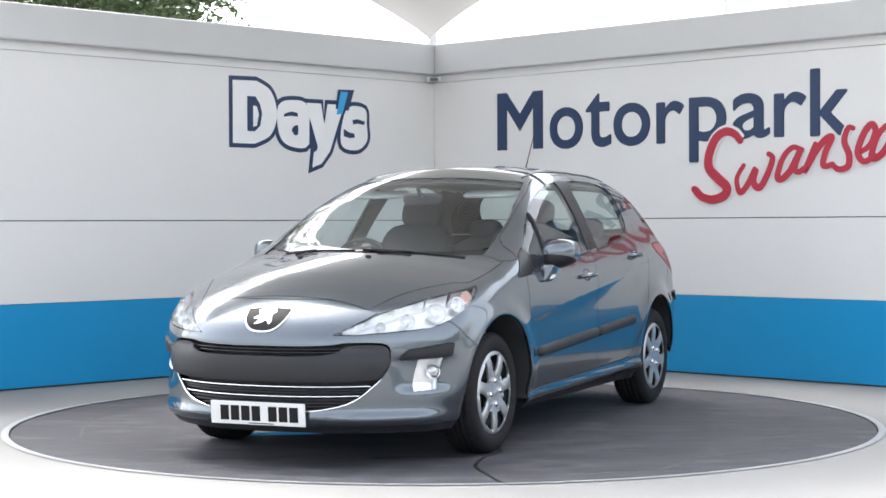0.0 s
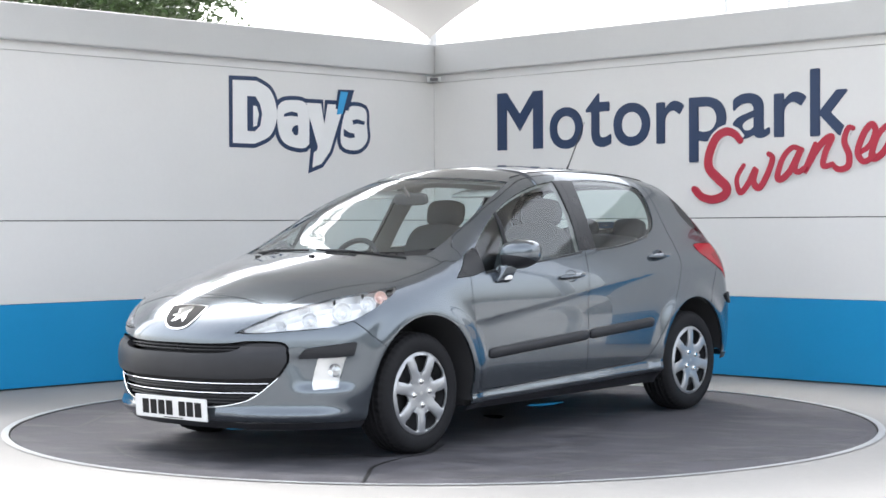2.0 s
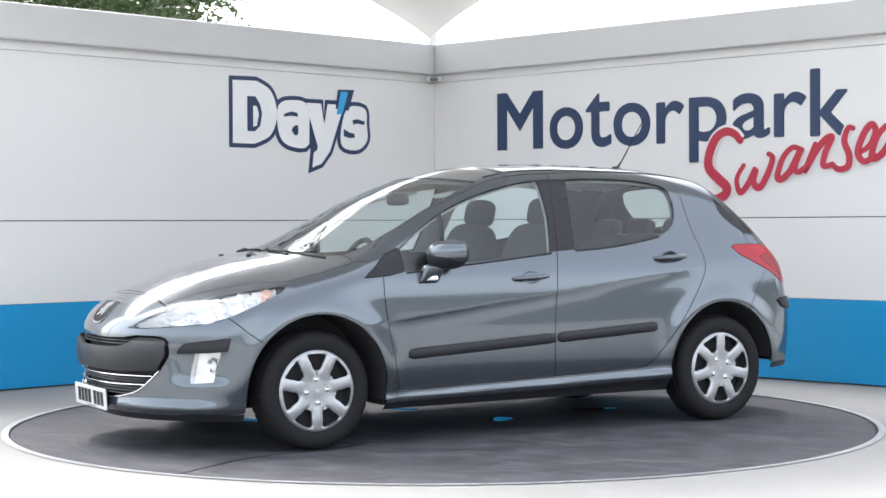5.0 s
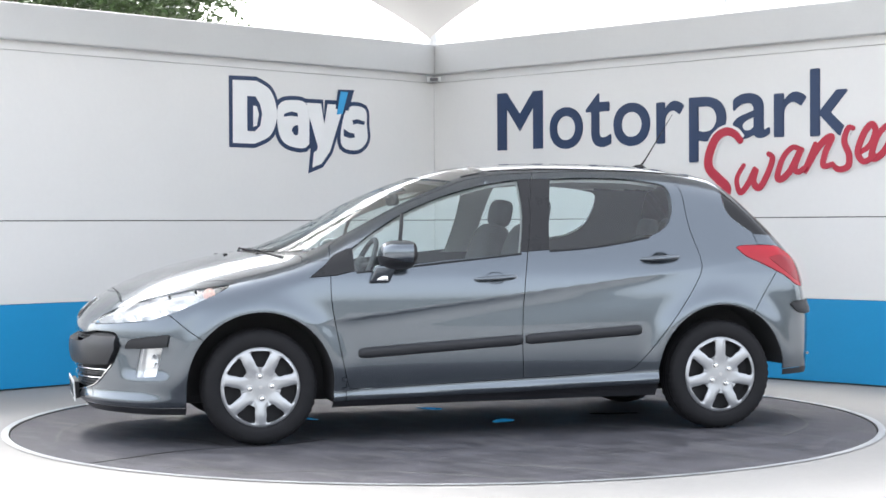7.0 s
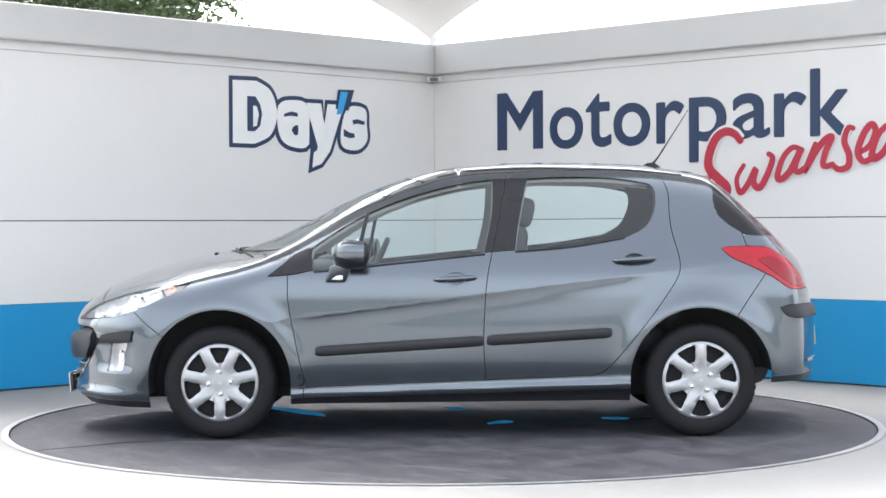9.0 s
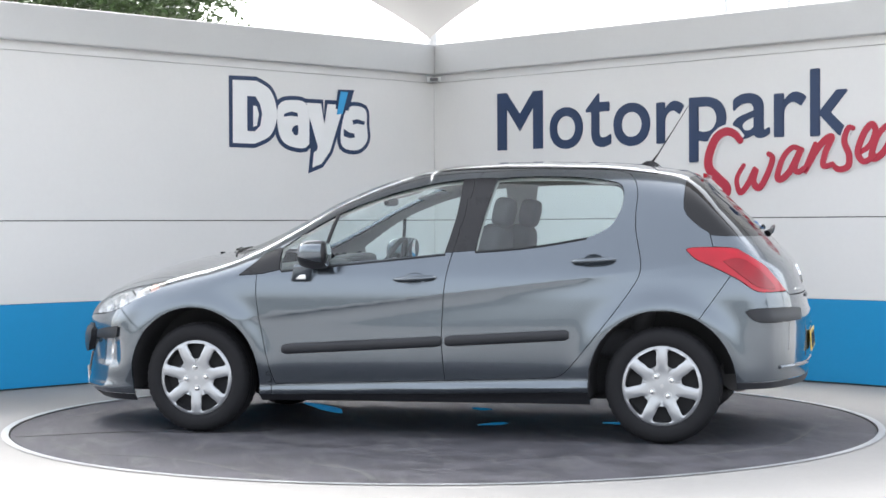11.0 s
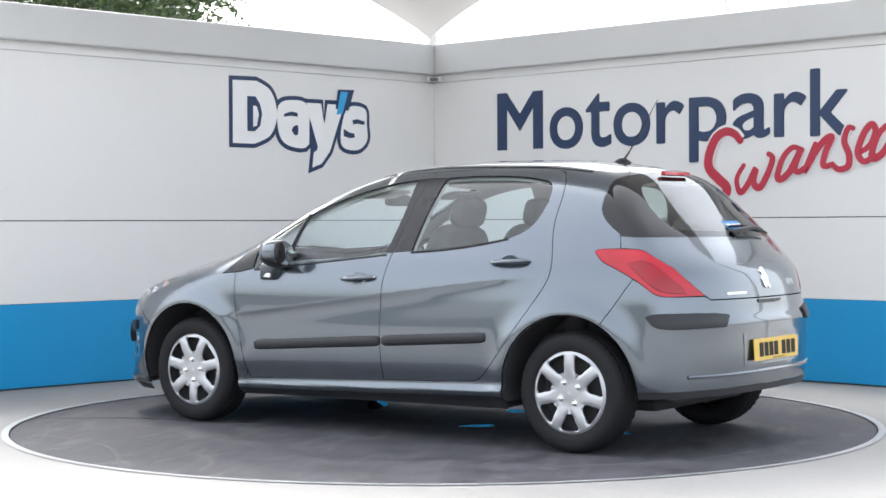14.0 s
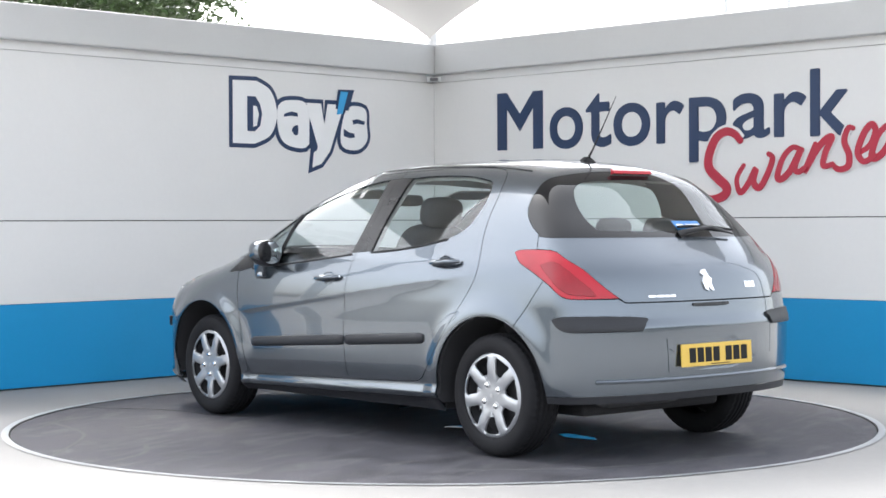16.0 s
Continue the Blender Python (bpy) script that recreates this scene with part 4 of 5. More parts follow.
def panel(names, side=1, both=False, lift=0.0, gap=0.0022, flange=0.014, keep=None, swell=None):
    """The faces that belong to names as a mesh of their own, lifted off the skin, with a turned-in edge."""
    bm = bmesh.new()
    on_skin = bm.faces.layers.int.new("skin") if swell is None and lift > -0.01 else None
    remap = {}
    for f in (f for o in sorted(names) for f in OWNED.get(o, ())):
        if keep is None or keep(f.calc_center_median()):
            vs = []
            for v in f.verts:
                if v.index not in remap:
                    up = lift if swell is None else lift + swell(v.co)
                    nv = bm.verts.new(v.co + v.normal * up if abs(v.co.y) > 1e-4 else v.co + Vector((v.normal.x, 0, v.normal.z)) * up)
                    nv.normal = v.normal
                    remap[v.index] = nv
                vs.append(remap[v.index])
            try:
                nf = bm.faces.new(vs)
                if on_skin is not None:
                    nf[on_skin] = 1
            except ValueError:
                pass
    bm.normal_update()
    edge = [e for e in bm.edges if e.is_boundary and not (abs(e.verts[0].co.y) < 1e-3 and abs(e.verts[1].co.y) < 1e-3)]
    move = {}
    for e in edge:
        c = e.link_faces[0].calc_center_median()
        t = (e.verts[1].co - e.verts[0].co)
        if t.length < 1e-9:
            continue
        t.normalize()
        mid = (e.verts[0].co + e.verts[1].co) / 2
        inw = c - mid
        inw = inw - t * inw.dot(t)
        if inw.length < 1e-9:
            continue
        inw.normalize()
        for v in e.verts:
            move.setdefault(v, []).append(inw)
    normals = {v: v.normal.copy() for v in bm.verts}
    for v, l in move.items():
        d = sum(l, Vector((0, 0, 0)))
        if d.length > 1e-6:
            if abs(v.co.y) < 1e-3:
                d.y = 0
            v.co += d.normalized() * gap
    if flange:
        r = bmesh.ops.extrude_edge_only(bm, edges=edge)
        if on_skin is not None:
            for f in r["geom"]:
                if isinstance(f, bmesh.types.BMFace):
                    f[on_skin] = 0
        src = {}
        for e in edge:
            for v in e.verts:
                src[tuple(round(c, 6) for c in v.co)] = normals[v]
        for v in r["geom"]:
            if isinstance(v, bmesh.types.BMVert):
                nrm = src.get(tuple(round(c, 6) for c in v.co))
                if nrm is not None:
                    v.co -= nrm * flange * 1.0
    if both:
        g = bmesh.ops.duplicate(bm, geom=bm.verts[:] + bm.edges[:] + bm.faces[:])["geom"]
        vs = [v for v in g if isinstance(v, bmesh.types.BMVert)]
        for v in vs:
            v.co.y = -v.co.y
        bmesh.ops.reverse_faces(bm, faces=[f for f in g if isinstance(f, bmesh.types.BMFace)])
        bmesh.ops.remove_doubles(bm, verts=[v for v in bm.verts if abs(v.co.y) < 2e-3], dist=1e-4)
    elif side < 0:
        for v in bm.verts:
            v.co.y = -v.co.y
        bmesh.ops.reverse_faces(bm, faces=bm.faces)
    return bm


def skin(x, z):
    """The half width of the finished skin at a place on its side."""
    a = np.array([float(x)])
    r = cast(a, np.zeros(1), np.array([float(z)]), np.zeros(1), np.ones(1), np.zeros(1), 1.3)
    return float(r[1][0])


def front_skin(y, z):
    r = cast(np.array([1.0]), np.array([float(y)]), np.array([float(z)]), np.ones(1), np.zeros(1), np.zeros(1), 1.6)
    return float(r[0][0])


def rear_skin(y, z):
    r = cast(np.array([-1.0]), np.array([float(y)]), np.array([float(z)]), -np.ones(1), np.zeros(1), np.zeros(1), 1.6)
    return float(r[0][0])


def top_skin(x, y):
    r = cast(np.array([float(x)]), np.array([float(y)]), np.array([0.6]), np.zeros(1), np.zeros(1), np.ones(1), 1.6)
    return float(r[2][0])


def rub_strip(x0, x1, h=0.029, deep=0.017, n=22):
    """A rounded moulding along the doors, rising gently to the tail, with softly closed ends."""
    bm, rows = bmesh.new(), []
    for i in range(n + 1):
        t = 0.5 - 0.5 * math.cos(math.pi * i / n)
        x = x0 + (x1 - x0) * t
        z = 0.477 + (0.783 - x) / 1.599 * 0.095
        end = min(1.0, math.sqrt(max(0.0, min(t, 1 - t) * abs(x1 - x0) / 0.03)))
        hh = h * (0.55 + 0.45 * end)
        row = []
        for a, d in ((-1, -0.004), (-1, 0.35), (-0.82, 0.75), (-0.45, 0.98), (0.1, 1.0), (0.55, 0.95), (0.85, 0.62), (1, 0.2), (1, -0.004)):
            zz = z + a * hh
            row.append(bm.verts.new((x, skin(x, zz) + (deep * d * (0.4 + 0.6 * end) if d > 0 else d), zz)))
        rows.append(row)
    for a, b in zip(rows, rows[1:]):
        for k in range(8):
            bm.faces.new((a[k], a[k + 1], b[k + 1], b[k]))
    bm.faces.new(rows[0])
    bm.faces.new(rows[-1][::-1])
    bmesh.ops.recalc_face_normals(bm, faces=bm.faces)
    return bm


def mirrored(bm, s):
    if s < 0:
        bm.transform(Matrix.Diagonal((1, -1, 1, 1)))
        bmesh.ops.reverse_faces(bm, faces=bm.faces)
    return bm


# ---- the car: panels ----
car = tagged(empty("car"), "dark metallic grey five-door hatchback with black side strips", "car")
part("body", panel({"body"}, both=True), M_PAINT, car, "metallic grey roof, pillars and rear wings", 35)
part("bonnet", panel({"hood"}, both=True), M_PAINT, car, "sloping metallic grey bonnet", 35)
bumper_f = part("front_bumper", panel({"bumper_f"}, both=True), M_PAINT, car, "metallic grey front bumper", 35)
bumper_r = part("rear_bumper", panel({"bumper_r"}, both=True), M_PAINT, car, "metallic grey rear bumper", 35)
tailgate = part("tailgate", panel({"tailgate"}, both=True), M_PAINT, car, "metallic grey tailgate", 35)
part("front_lip", panel({"low"}, both=True, gap=0.0, flange=0.0, keep=lambda c: c.x > 1.4), M_PLASTIC, car, "black plastic front lip", 35)
part("rear_valance", panel({"low"}, both=True, gap=0.0, flange=0.0, keep=lambda c: c.x < -1.4), M_PLASTIC, car, "black plastic rear valance", 35)
for s in (1, -1):
    part("sill_trim", panel({"low"}, s, gap=0.0, flange=0.0, keep=lambda c: -1.4 < c.x < 1.4), M_PLASTIC, car, "black plastic sill trim", 35)
part("scuttle", panel({"cowl"}, both=True, lift=-0.008, gap=0.0), M_TRIM, car, "black plastic scuttle below the windscreen", 35)
part("windscreen", panel({"screen"}, both=True, lift=-0.003, flange=0), M_GLASS, car, "greenish windscreen glass", 35)
part("rear_window", panel({"rear_clear"}, both=True, lift=-0.0015, flange=0, gap=0.0), M_DARKGLASS, tailgate, "tinted rear window", 35)
part("window_border", panel({"rear_glass"}, both=True, lift=-0.0015, flange=0, gap=0.0), M_FRIT, tailgate, "glossy black wrap-round window border", 35)
for s in (1, -1):
    part("front_wing", panel({"wing"}, s), M_PAINT, car, "flared metallic grey front wing", 35)
    part("sail_panel", panel({"sail"}, s, lift=0.002), M_TRIM, car, "small black corner panel by the mirror", 35)
    for nm, win, st, lab in (("door_f", "glass_f", (0.785, -0.128), "front"), ("door_r", "glass_r", (-0.142, -0.818), "rear")):
        d = part("door", panel({nm}, s), M_PAINT, car, "metallic grey %s door" % lab, 35)
        part("door_window", panel({win}, s, lift=-0.004, flange=0, gap=0.0), M_GLASS, d, "greenish side window glass", 35)
        part("side_strip", mirrored(rub_strip(*st), s), M_PLASTIC, d, "black rubbing strip", 50)
        if lab == "front":
            part("pillar_trim", panel({"pillar"}, s, lift=0.001, gap=0.001, keep=lambda c: c.x > -0.137 - (c.z - 0.79) * 0.19 - 0.0), M_TRIM, d, "satin black pillar trim", 35)
        else:
            part("pillar_trim", panel({"pillar"}, s, lift=0.001, gap=0.001, keep=lambda c: c.x <= -0.137 - (c.z - 0.79) * 0.19 - 0.0), M_TRIM, d, "satin black pillar trim", 35)


# ---- the car: front ----
def grille():
    g = part("grille", panel({"grille"}, both=True, lift=-0.045, gap=0.0, flange=0.0), M_DARK, bumper_f, "dark grille opening", 35)
    b = part("bumper_bar", panel({"bar"}, both=True, lift=0.004, flange=0.045, gap=0.001, swell=lambda c: 0.026 * max(0.0, 1 - ((c.z - 0.49) / 0.085) ** 2) ** 0.5), M_PLASTIC, bumper_f, "thick black plastic bumper bar", 30)
    part("grille_lining", panel({"bar"}, both=True, lift=-0.050, gap=0.0, flange=0.0), M_DARK, bumper_f)
    def rail(z, half, r, mat_, name, out, bow=0.0):
        ys = np.linspace(-half, half, 33)
        pts = [(front_skin(abs(y), z + bow * (y / half) ** 2) + out, y, z + bow * (y / half) ** 2) for y in ys]
        part(name, tube(pts, r, 8), mat_, bumper_f, "chrome grille strip" if mat_ is M_CHROME else "black grille slat")
    rail(0.392, 0.525, 0.0040, M_CHROME, "grille_strip", -0.004, 0.004)
    rail(0.345, 0.480, 0.0040, M_CHROME, "grille_strip", -0.006, 0.006)
    for z, h in ((0.375, 0.515), (0.362, 0.50), (0.328, 0.455), (0.312, 0.42), (0.296, 0.36)):
        rail(z, h, 0.005, M_TRIM, "grille_slat", -0.022, 0.004)
    for z in (0.552, 0.567):
        rail(z, 0.40, 0.005, M_TRIM, "grille_slat", -0.02, 0.004)
    low = [(y, z) for y, z in dense(GRILLE, 4) if 0.0 <= y and z < 0.44 and y < 0.58]
    low = sorted(set(low), key=lambda p: (p[1] if p[0] > 0.3 else 0.0) + p[0] * 0.001 if p[0] > 0.3 else p[0] * 0.001)
    half = [(front_skin(y, z) + 0.004, y, z) for y, z in low]
    part("chrome_surround", tube([(x, -y, z) for x, y, z in half[::-1]] + half[1:], 0.0042, 8), M_CHROME, bumper_f, "bright chrome curve under the grille", 40)


grille()


def shield(y0, pts, out, bm=None):
    """A badge lying on the nose: outline in (y, z), following the skin."""
    own = bmesh.new()
    P = dense(pts, 4)
    cy, cz = np.mean([p[0] for p in P]), np.mean([p[1] for p in P])
    rings = []
    for k, lift in ((1.0, 0.0), (1.0, out), (0.6, out + 0.001), (0.25, out + 0.001)):
        rings.append([own.verts.new((front_skin(abs(cy + (y - cy) * k), cz + (z - cz) * k) + lift, cy + (y - cy) * k, cz + (z - cz) * k)) for y, z in P])
    for a, b in zip(rings, rings[1:]):
        for i in range(len(P)):
            own.faces.new((a[i], a[(i + 1) % len(P)], b[(i + 1) % len(P)], b[i]))
    own.faces.new(rings[-1])
    bmesh.ops.recalc_face_normals(own, faces=own.faces)
    return own


BADGE = [(-0.128, 0.762), (0.0, 0.768), (0.128, 0.762), (0.112, 0.705), (0.068, 0.660), (0.0, 0.648), (-0.068, 0.660), (-0.112, 0.705)]
badge = part("badge", shield(0, BADGE, 0.006), M_CHROME, bumper_f, "shield badge with a chrome rim", 30)
part("badge_field", shield(0, [(y * 0.93, 0.717 + (z - 0.715) * 0.89) for y, z in BADGE], 0.0085), M_INK, badge, "black badge field", 30)
FIG = [(-0.05, 0.745), (-0.01, 0.752), (0.03, 0.758), (0.045, 0.742), (0.03, 0.728), (0.042, 0.705), (0.035, 0.69), (0.012, 0.708), (-0.015, 0.695), (-0.045, 0.69), (-0.025, 0.712), (-0.06, 0.715), (-0.03, 0.728)]
part("badge_figure", shield(0, [(y * 1.05, 0.722 + (z - 0.722) * 1.15) for y, z in FIG], 0.0125), M_CHROME, badge, "plain bright metal emblem shape", 30)


def plate(m, mat_, parent, label):
    """A number plate, 520 by 111 mm, with plain dark bars for its characters; it faces +x."""
    p = part("number_plate", box(-0.004, 0.004, -0.26, 0.26, -0.0555, 0.0555, 0.003, 2), mat_, parent, label)
    p.matrix_basis = m
    x = -0.205
    for k in range(7):
        w = 0.047
        b = box(0.0042, 0.0052, x, x + w, -0.036, 0.036, 0.0)
        part("character_bar", b, M_INK, p)
        x += 0.058 + (0.033 if k == 3 else 0)
    part("maker_bar", box(0.0042, 0.0050, -0.05, 0.09, -0.0495, -0.0450), M_INK, p)
    return p


pf = plate(pose(2.236, 0, 0.262, 0, 4, 0), M_PLATE_W, bumper_f, "white front number plate with dark bars")
part("plate_bracket", box(-0.030, -0.0045, -0.2, 0.2, -0.045, 0.045, 0.004), M_PLASTIC, pf)


def headlamp(s):
    lamp = part("headlight", panel({"head"}, s, lift=-0.001, gap=0.0015, flange=0), M_LENS, car, "large swept-back clear headlight", 40)
    part("reflector_bowl", panel({"head"}, s, lift=-0.055, gap=-0.004, flange=-0.048), M_REFLECTOR, lamp, "bright silver reflector", 40)
    for x, z, r, kind in ((2.03, 0.672, 0.030, 0), (1.93, 0.700, 0.040, 0), (1.80, 0.735, 0.052, 0), (1.665, 0.772, 0.040, 0), (1.575, 0.803, 0.033, 1)):
        y = skin(x, z)
        nrm = Vector((0.72, 0.62, 0.22)).normalized() if x > 1.7 else Vector((0.45, 0.85, 0.25)).normalized()
        c = Vector((x, y, z)) - nrm * 0.030
        rot = nrm.to_track_quat("Z", "Y").to_matrix().to_4x4()
        bowl = lathe([(r, 0.012), (r * 0.96, 0.012), (r * 0.80, -0.006), (r * 0.42, -0.018), (r * 0.30, -0.010), (r * 0.24, 0.002), (0.001, 0.006)], "z", 28)
        bowl.transform(Matrix.Translation(c) @ rot)
        if s < 0:
            bowl.transform(Matrix.Diagonal((1, -1, 1, 1)))
            bmesh.ops.reverse_faces(bowl, faces=bowl.faces)
        part("lamp_bowl" if not kind else "indicator", bowl, M_REFLECTOR if not kind else M_AMBER, lamp, "" if not kind else "pale amber indicator bulb", 30)
    fog = part("fog_light", panel({"fog"}, s, lift=0.002, gap=0.001, flange=0), M_LENS, bumper_f, "upright clear fog light", 40)
    part("fog_reflector", panel({"fog"}, s, lift=-0.035, gap=-0.003, flange=-0.034), M_REFLECTOR, fog, "bright silver reflector", 40)
    bowl = lathe([(0.034, 0.010), (0.030, 0.008), (0.012, -0.012), (0.008, 0.0), (0.001, 0.004)], "z", 24)
    nrm = Vector((0.85, 0.5, 0.05)).normalized()
    bowl.transform(Matrix.Translation(Vector((1.855, skin(1.855, 0.45), 0.455)) - nrm * 0.018) @ nrm.to_track_quat("Z", "Y").to_matrix().to_4x4())
    if s < 0:
        bowl.transform(Matrix.Diagonal((1, -1, 1, 1)))
        bmesh.ops.reverse_faces(bowl, faces=bowl.faces)
    part("lamp_bowl", bowl, M_CHROME, fog, "", 30)
    part("corner_strip", panel({"strip_f"}, s, lift=0.012, flange=0.016, gap=0.001), M_PLASTIC, bumper_f, "black corner rubbing strip", 30)
    part("corner_strip", panel({"strip_r"}, s, lift=0.012, flange=0.016, gap=0.001), M_PLASTIC, bumper_r, "black corner rubbing strip", 30)
    tl = part("tail_light", panel({"tail"}, s, lift=0.003, flange=0.02, gap=0.0015), M_REDLENS, car, "large pointed red tail light", 30)
    part("inner_lens", panel({"tail_in"}, s, lift=0.0045, flange=0.02, gap=0.0), M_REDLENS2, tl, "deeper red inner lens", 30)


headlamp(1)
headlamp(-1)
for y in (-0.235, 0.165):
    x = 1.40
    part("washer_jet", box(x - 0.012, x + 0.012, y - 0.014, y + 0.014, top_skin(x, abs(y)) - 0.004, top_skin(x, abs(y)) + 0.008, 0.004), M_TRIM, car, "small black washer jet")


# ---- the car: sides ----
def handle(x, z, s, door):
    y = skin(x, z)
    cup = lathe([(0.001, -0.004), (0.6, -0.004), (0.93, 0.0015), (1.0, 0.0002)], "y", 36)
    cup.transform(Matrix.Translation((x, y, z)) @ Matrix.Rotation(0.10 if z > 0.9 else 0.19, 4, "X") @ Matrix.Diagonal((0.058, 1.0, 0.036, 1)))
    n = 14
    pts = [(x + 0.115 - 0.23 * i / n, y + 0.004 + 0.034 * math.sin(math.pi * min(1, max(0, i / n))) ** 0.5, z + 0.010 * (i / n - 0.5) * 1.2) for i in range(n + 1)]
    bar = tube(pts, [0.008 + 0.007 * math.sin(math.pi * i / n) ** 0.5 for i in range(n + 1)], 10)
    for bm in (cup, bar):
        if s < 0:
            bm.transform(Matrix.Diagonal((1, -1, 1, 1)))
            bmesh.ops.reverse_faces(bm, faces=bm.faces)
    part("handle_cup", cup, M_PAINT, door, "", 30)
    part("door_handle", bar, M_PAINT, door, "metallic grey pull handle", 40)


DOORS = [o for o in car.children if o.name.startswith("door")]
for d in DOORS:
    ys = sum(v.co.y for v in d.data.vertices) / len(d.data.vertices)
    xs = sum(v.co.x for v in d.data.vertices) / len(d.data.vertices)
    s = 1 if ys > 0 else -1
    handle(0.025 if xs > 0 else -0.944, 0.868 if xs > 0 else 0.966, s, d)
    if xs > 0:
        lock = lathe([(0.001, 0.0), (0.009, 0.0), (0.011, -0.006)], "y", 16)
        lock.transform(Matrix.Translation((-0.085, s * (skin(-0.085, 0.874) + 0.014), 0.874)) @ Matrix.Diagonal((1, s, 1, 1)))
        part("lock", lock, M_CHROME, d)
        za, zb = (0.505, 1.217), (0.567, 0.940)
        bar = tube([(x, s * (skin(x, z) + 0.001), z) for x, z in [(za[0] + (zb[0] - za[0]) * k / 6, za[1] + (zb[1] - za[1]) * k / 6) for k in range(7)]], 0.011, 8)
        part("quarter_light_bar", bar, M_TRIM, d, "slim black window divider", 40)
    belt = ((0.79, 0.905), (-0.135, 0.997)) if xs > 0 else ((-0.30, 1.010), (-0.90, 1.082))
    n = 12
    bl = tube([(x, s * (skin(x, z) + 0.002), z) for x, z in [(belt[0][0] + (belt[1][0] - belt[0][0]) * k / n, belt[0][1] + (belt[1][1] - belt[0][1]) * k / n + (-0.012 * math.sin(math.pi * k / n) if xs < 0 else 0)) for k in range(n + 1)]], 0.0055, 8)
    part("window_seal", bl, M_TRIM, d, "black rubber window seal", 40)


def door_mirror(s):
    bm = bmesh.new()
    bmesh.ops.create_uvsphere(bm, u_segments=32, v_segments=20, radius=1.0)
    for v in bm.verts:
        q = v.co.copy()
        for k in range(3):
            q[k] = math.copysign(abs(q[k]) ** 0.72, q[k])
        q.x = -0.55 + (q.x + 0.55) * 0.25 if q.x < -0.55 else q.x
        taper = 1 - 0.22 * max(0, q.y)
        v.co = Vector((0.570 + q.x * 0.105 - 0.02 * q.y, 0.915 + q.y * 0.088, 1.000 + q.z * 0.078 * taper + 0.012 * q.y))
    low = bm.copy()
    bmesh.ops.bisect_plane(bm, geom=bm.verts[:] + bm.edges[:] + bm.faces[:], plane_co=(0.575, 0, 0.970), plane_no=(-0.25, 0, 1), clear_inner=True)
    bmesh.ops.bisect_plane(low, geom=low.verts[:] + low.edges[:] + low.faces[:], plane_co=(0.575, 0, 0.969), plane_no=(-0.25, 0, 1), clear_outer=True)
    back = bm.copy()
    bmesh.ops.bisect_plane(back, geom=back.verts[:] + back.edges[:] + back.faces[:], plane_co=(0.512, 0, 0), plane_no=(1, 0, 0), clear_outer=True)
    bmesh.ops.bisect_plane(bm, geom=bm.verts[:] + bm.edges[:] + bm.faces[:], plane_co=(0.512, 0, 0), plane_no=(1, 0, 0), clear_inner=True)
    foot = box(0.600, 0.715, 0.815, 0.885, 0.848, 0.945, 0.016, 3)
    for v in foot.verts:
        v.co.y += (v.co.z - 0.85) * 0.35
        v.co.x -= (v.co.z - 0.85) * 0.35 - 0.015
    lampb = box(0.630, 0.716, 0.884, 0.902, 0.862, 0.890, 0.006, 2)
    for v in lampb.verts:
        v.co.y -= (v.co.x - 0.632) * 0.25 - 0.004
    glass = lathe([(0.001, 0.0), (1.0, 0.0), (1.02, 0.05)], "x", 32)
    glass.transform(Matrix.Translation((0.500, 0.918, 1.000)) @ Matrix.Diagonal((0.02, 0.072, 0.062, 1)))
    root = None
    for name, b, mt, lab in (("door_mirror", low, M_PLASTIC, "wing mirror with black base and grey cover"), ("mirror_cover", bm, M_PAINT, "metallic grey cover"),
                             ("mirror_housing", back, M_TRIM, "black rear housing of the mirror"), ("mirror_foot", foot, M_PAINT, ""), ("side_repeater", lampb, M_REFLECTOR, "clear side indicator"), ("mirror_glass", glass, M_MIRROR, "")):
        if s < 0:
            b.transform(Matrix.Diagonal((1, -1, 1, 1)))
            bmesh.ops.reverse_faces(b, faces=b.faces)
        o = part(name, b, mt, root or car, lab, 50)
        root = root or o


door_mirror(1)
door_mirror(-1)


# ---- the car: wheels ----
def tyre_mesh():
    R, w = TYRE_R, 0.0975
    prof = [(0.200, 0.075), (0.212, 0.092), (0.235, 0.100), (0.262, 0.1015), (0.283, 0.097), (0.2965, 0.086), (0.303, 0.074)]
    tread = []
    for y in np.linspace(0.072, -0.072, 25):
        g = any(abs(y - c) < 0.0045 for c in (-0.045, -0.015, 0.015, 0.045))
        tread.append((R - (0.007 if g else 0.0) - 0.6 * y * y, y))
    full = prof + tread + [(r, -y) for r, y in prof[::-1]]
    bm = lathe(full, "y", 144)
    for v in bm.verts:
        if 0.047 < abs(v.co.y) < 0.090:
            k = int(round(math.atan2(v.co.z, v.co.x) / (2 * math.pi) * 144)) % 3
            if k == 0 and math.hypot(v.co.x, v.co.z) > 0.294:
                v.co.x *= 0.983
                v.co.z *= 0.983
    return bm


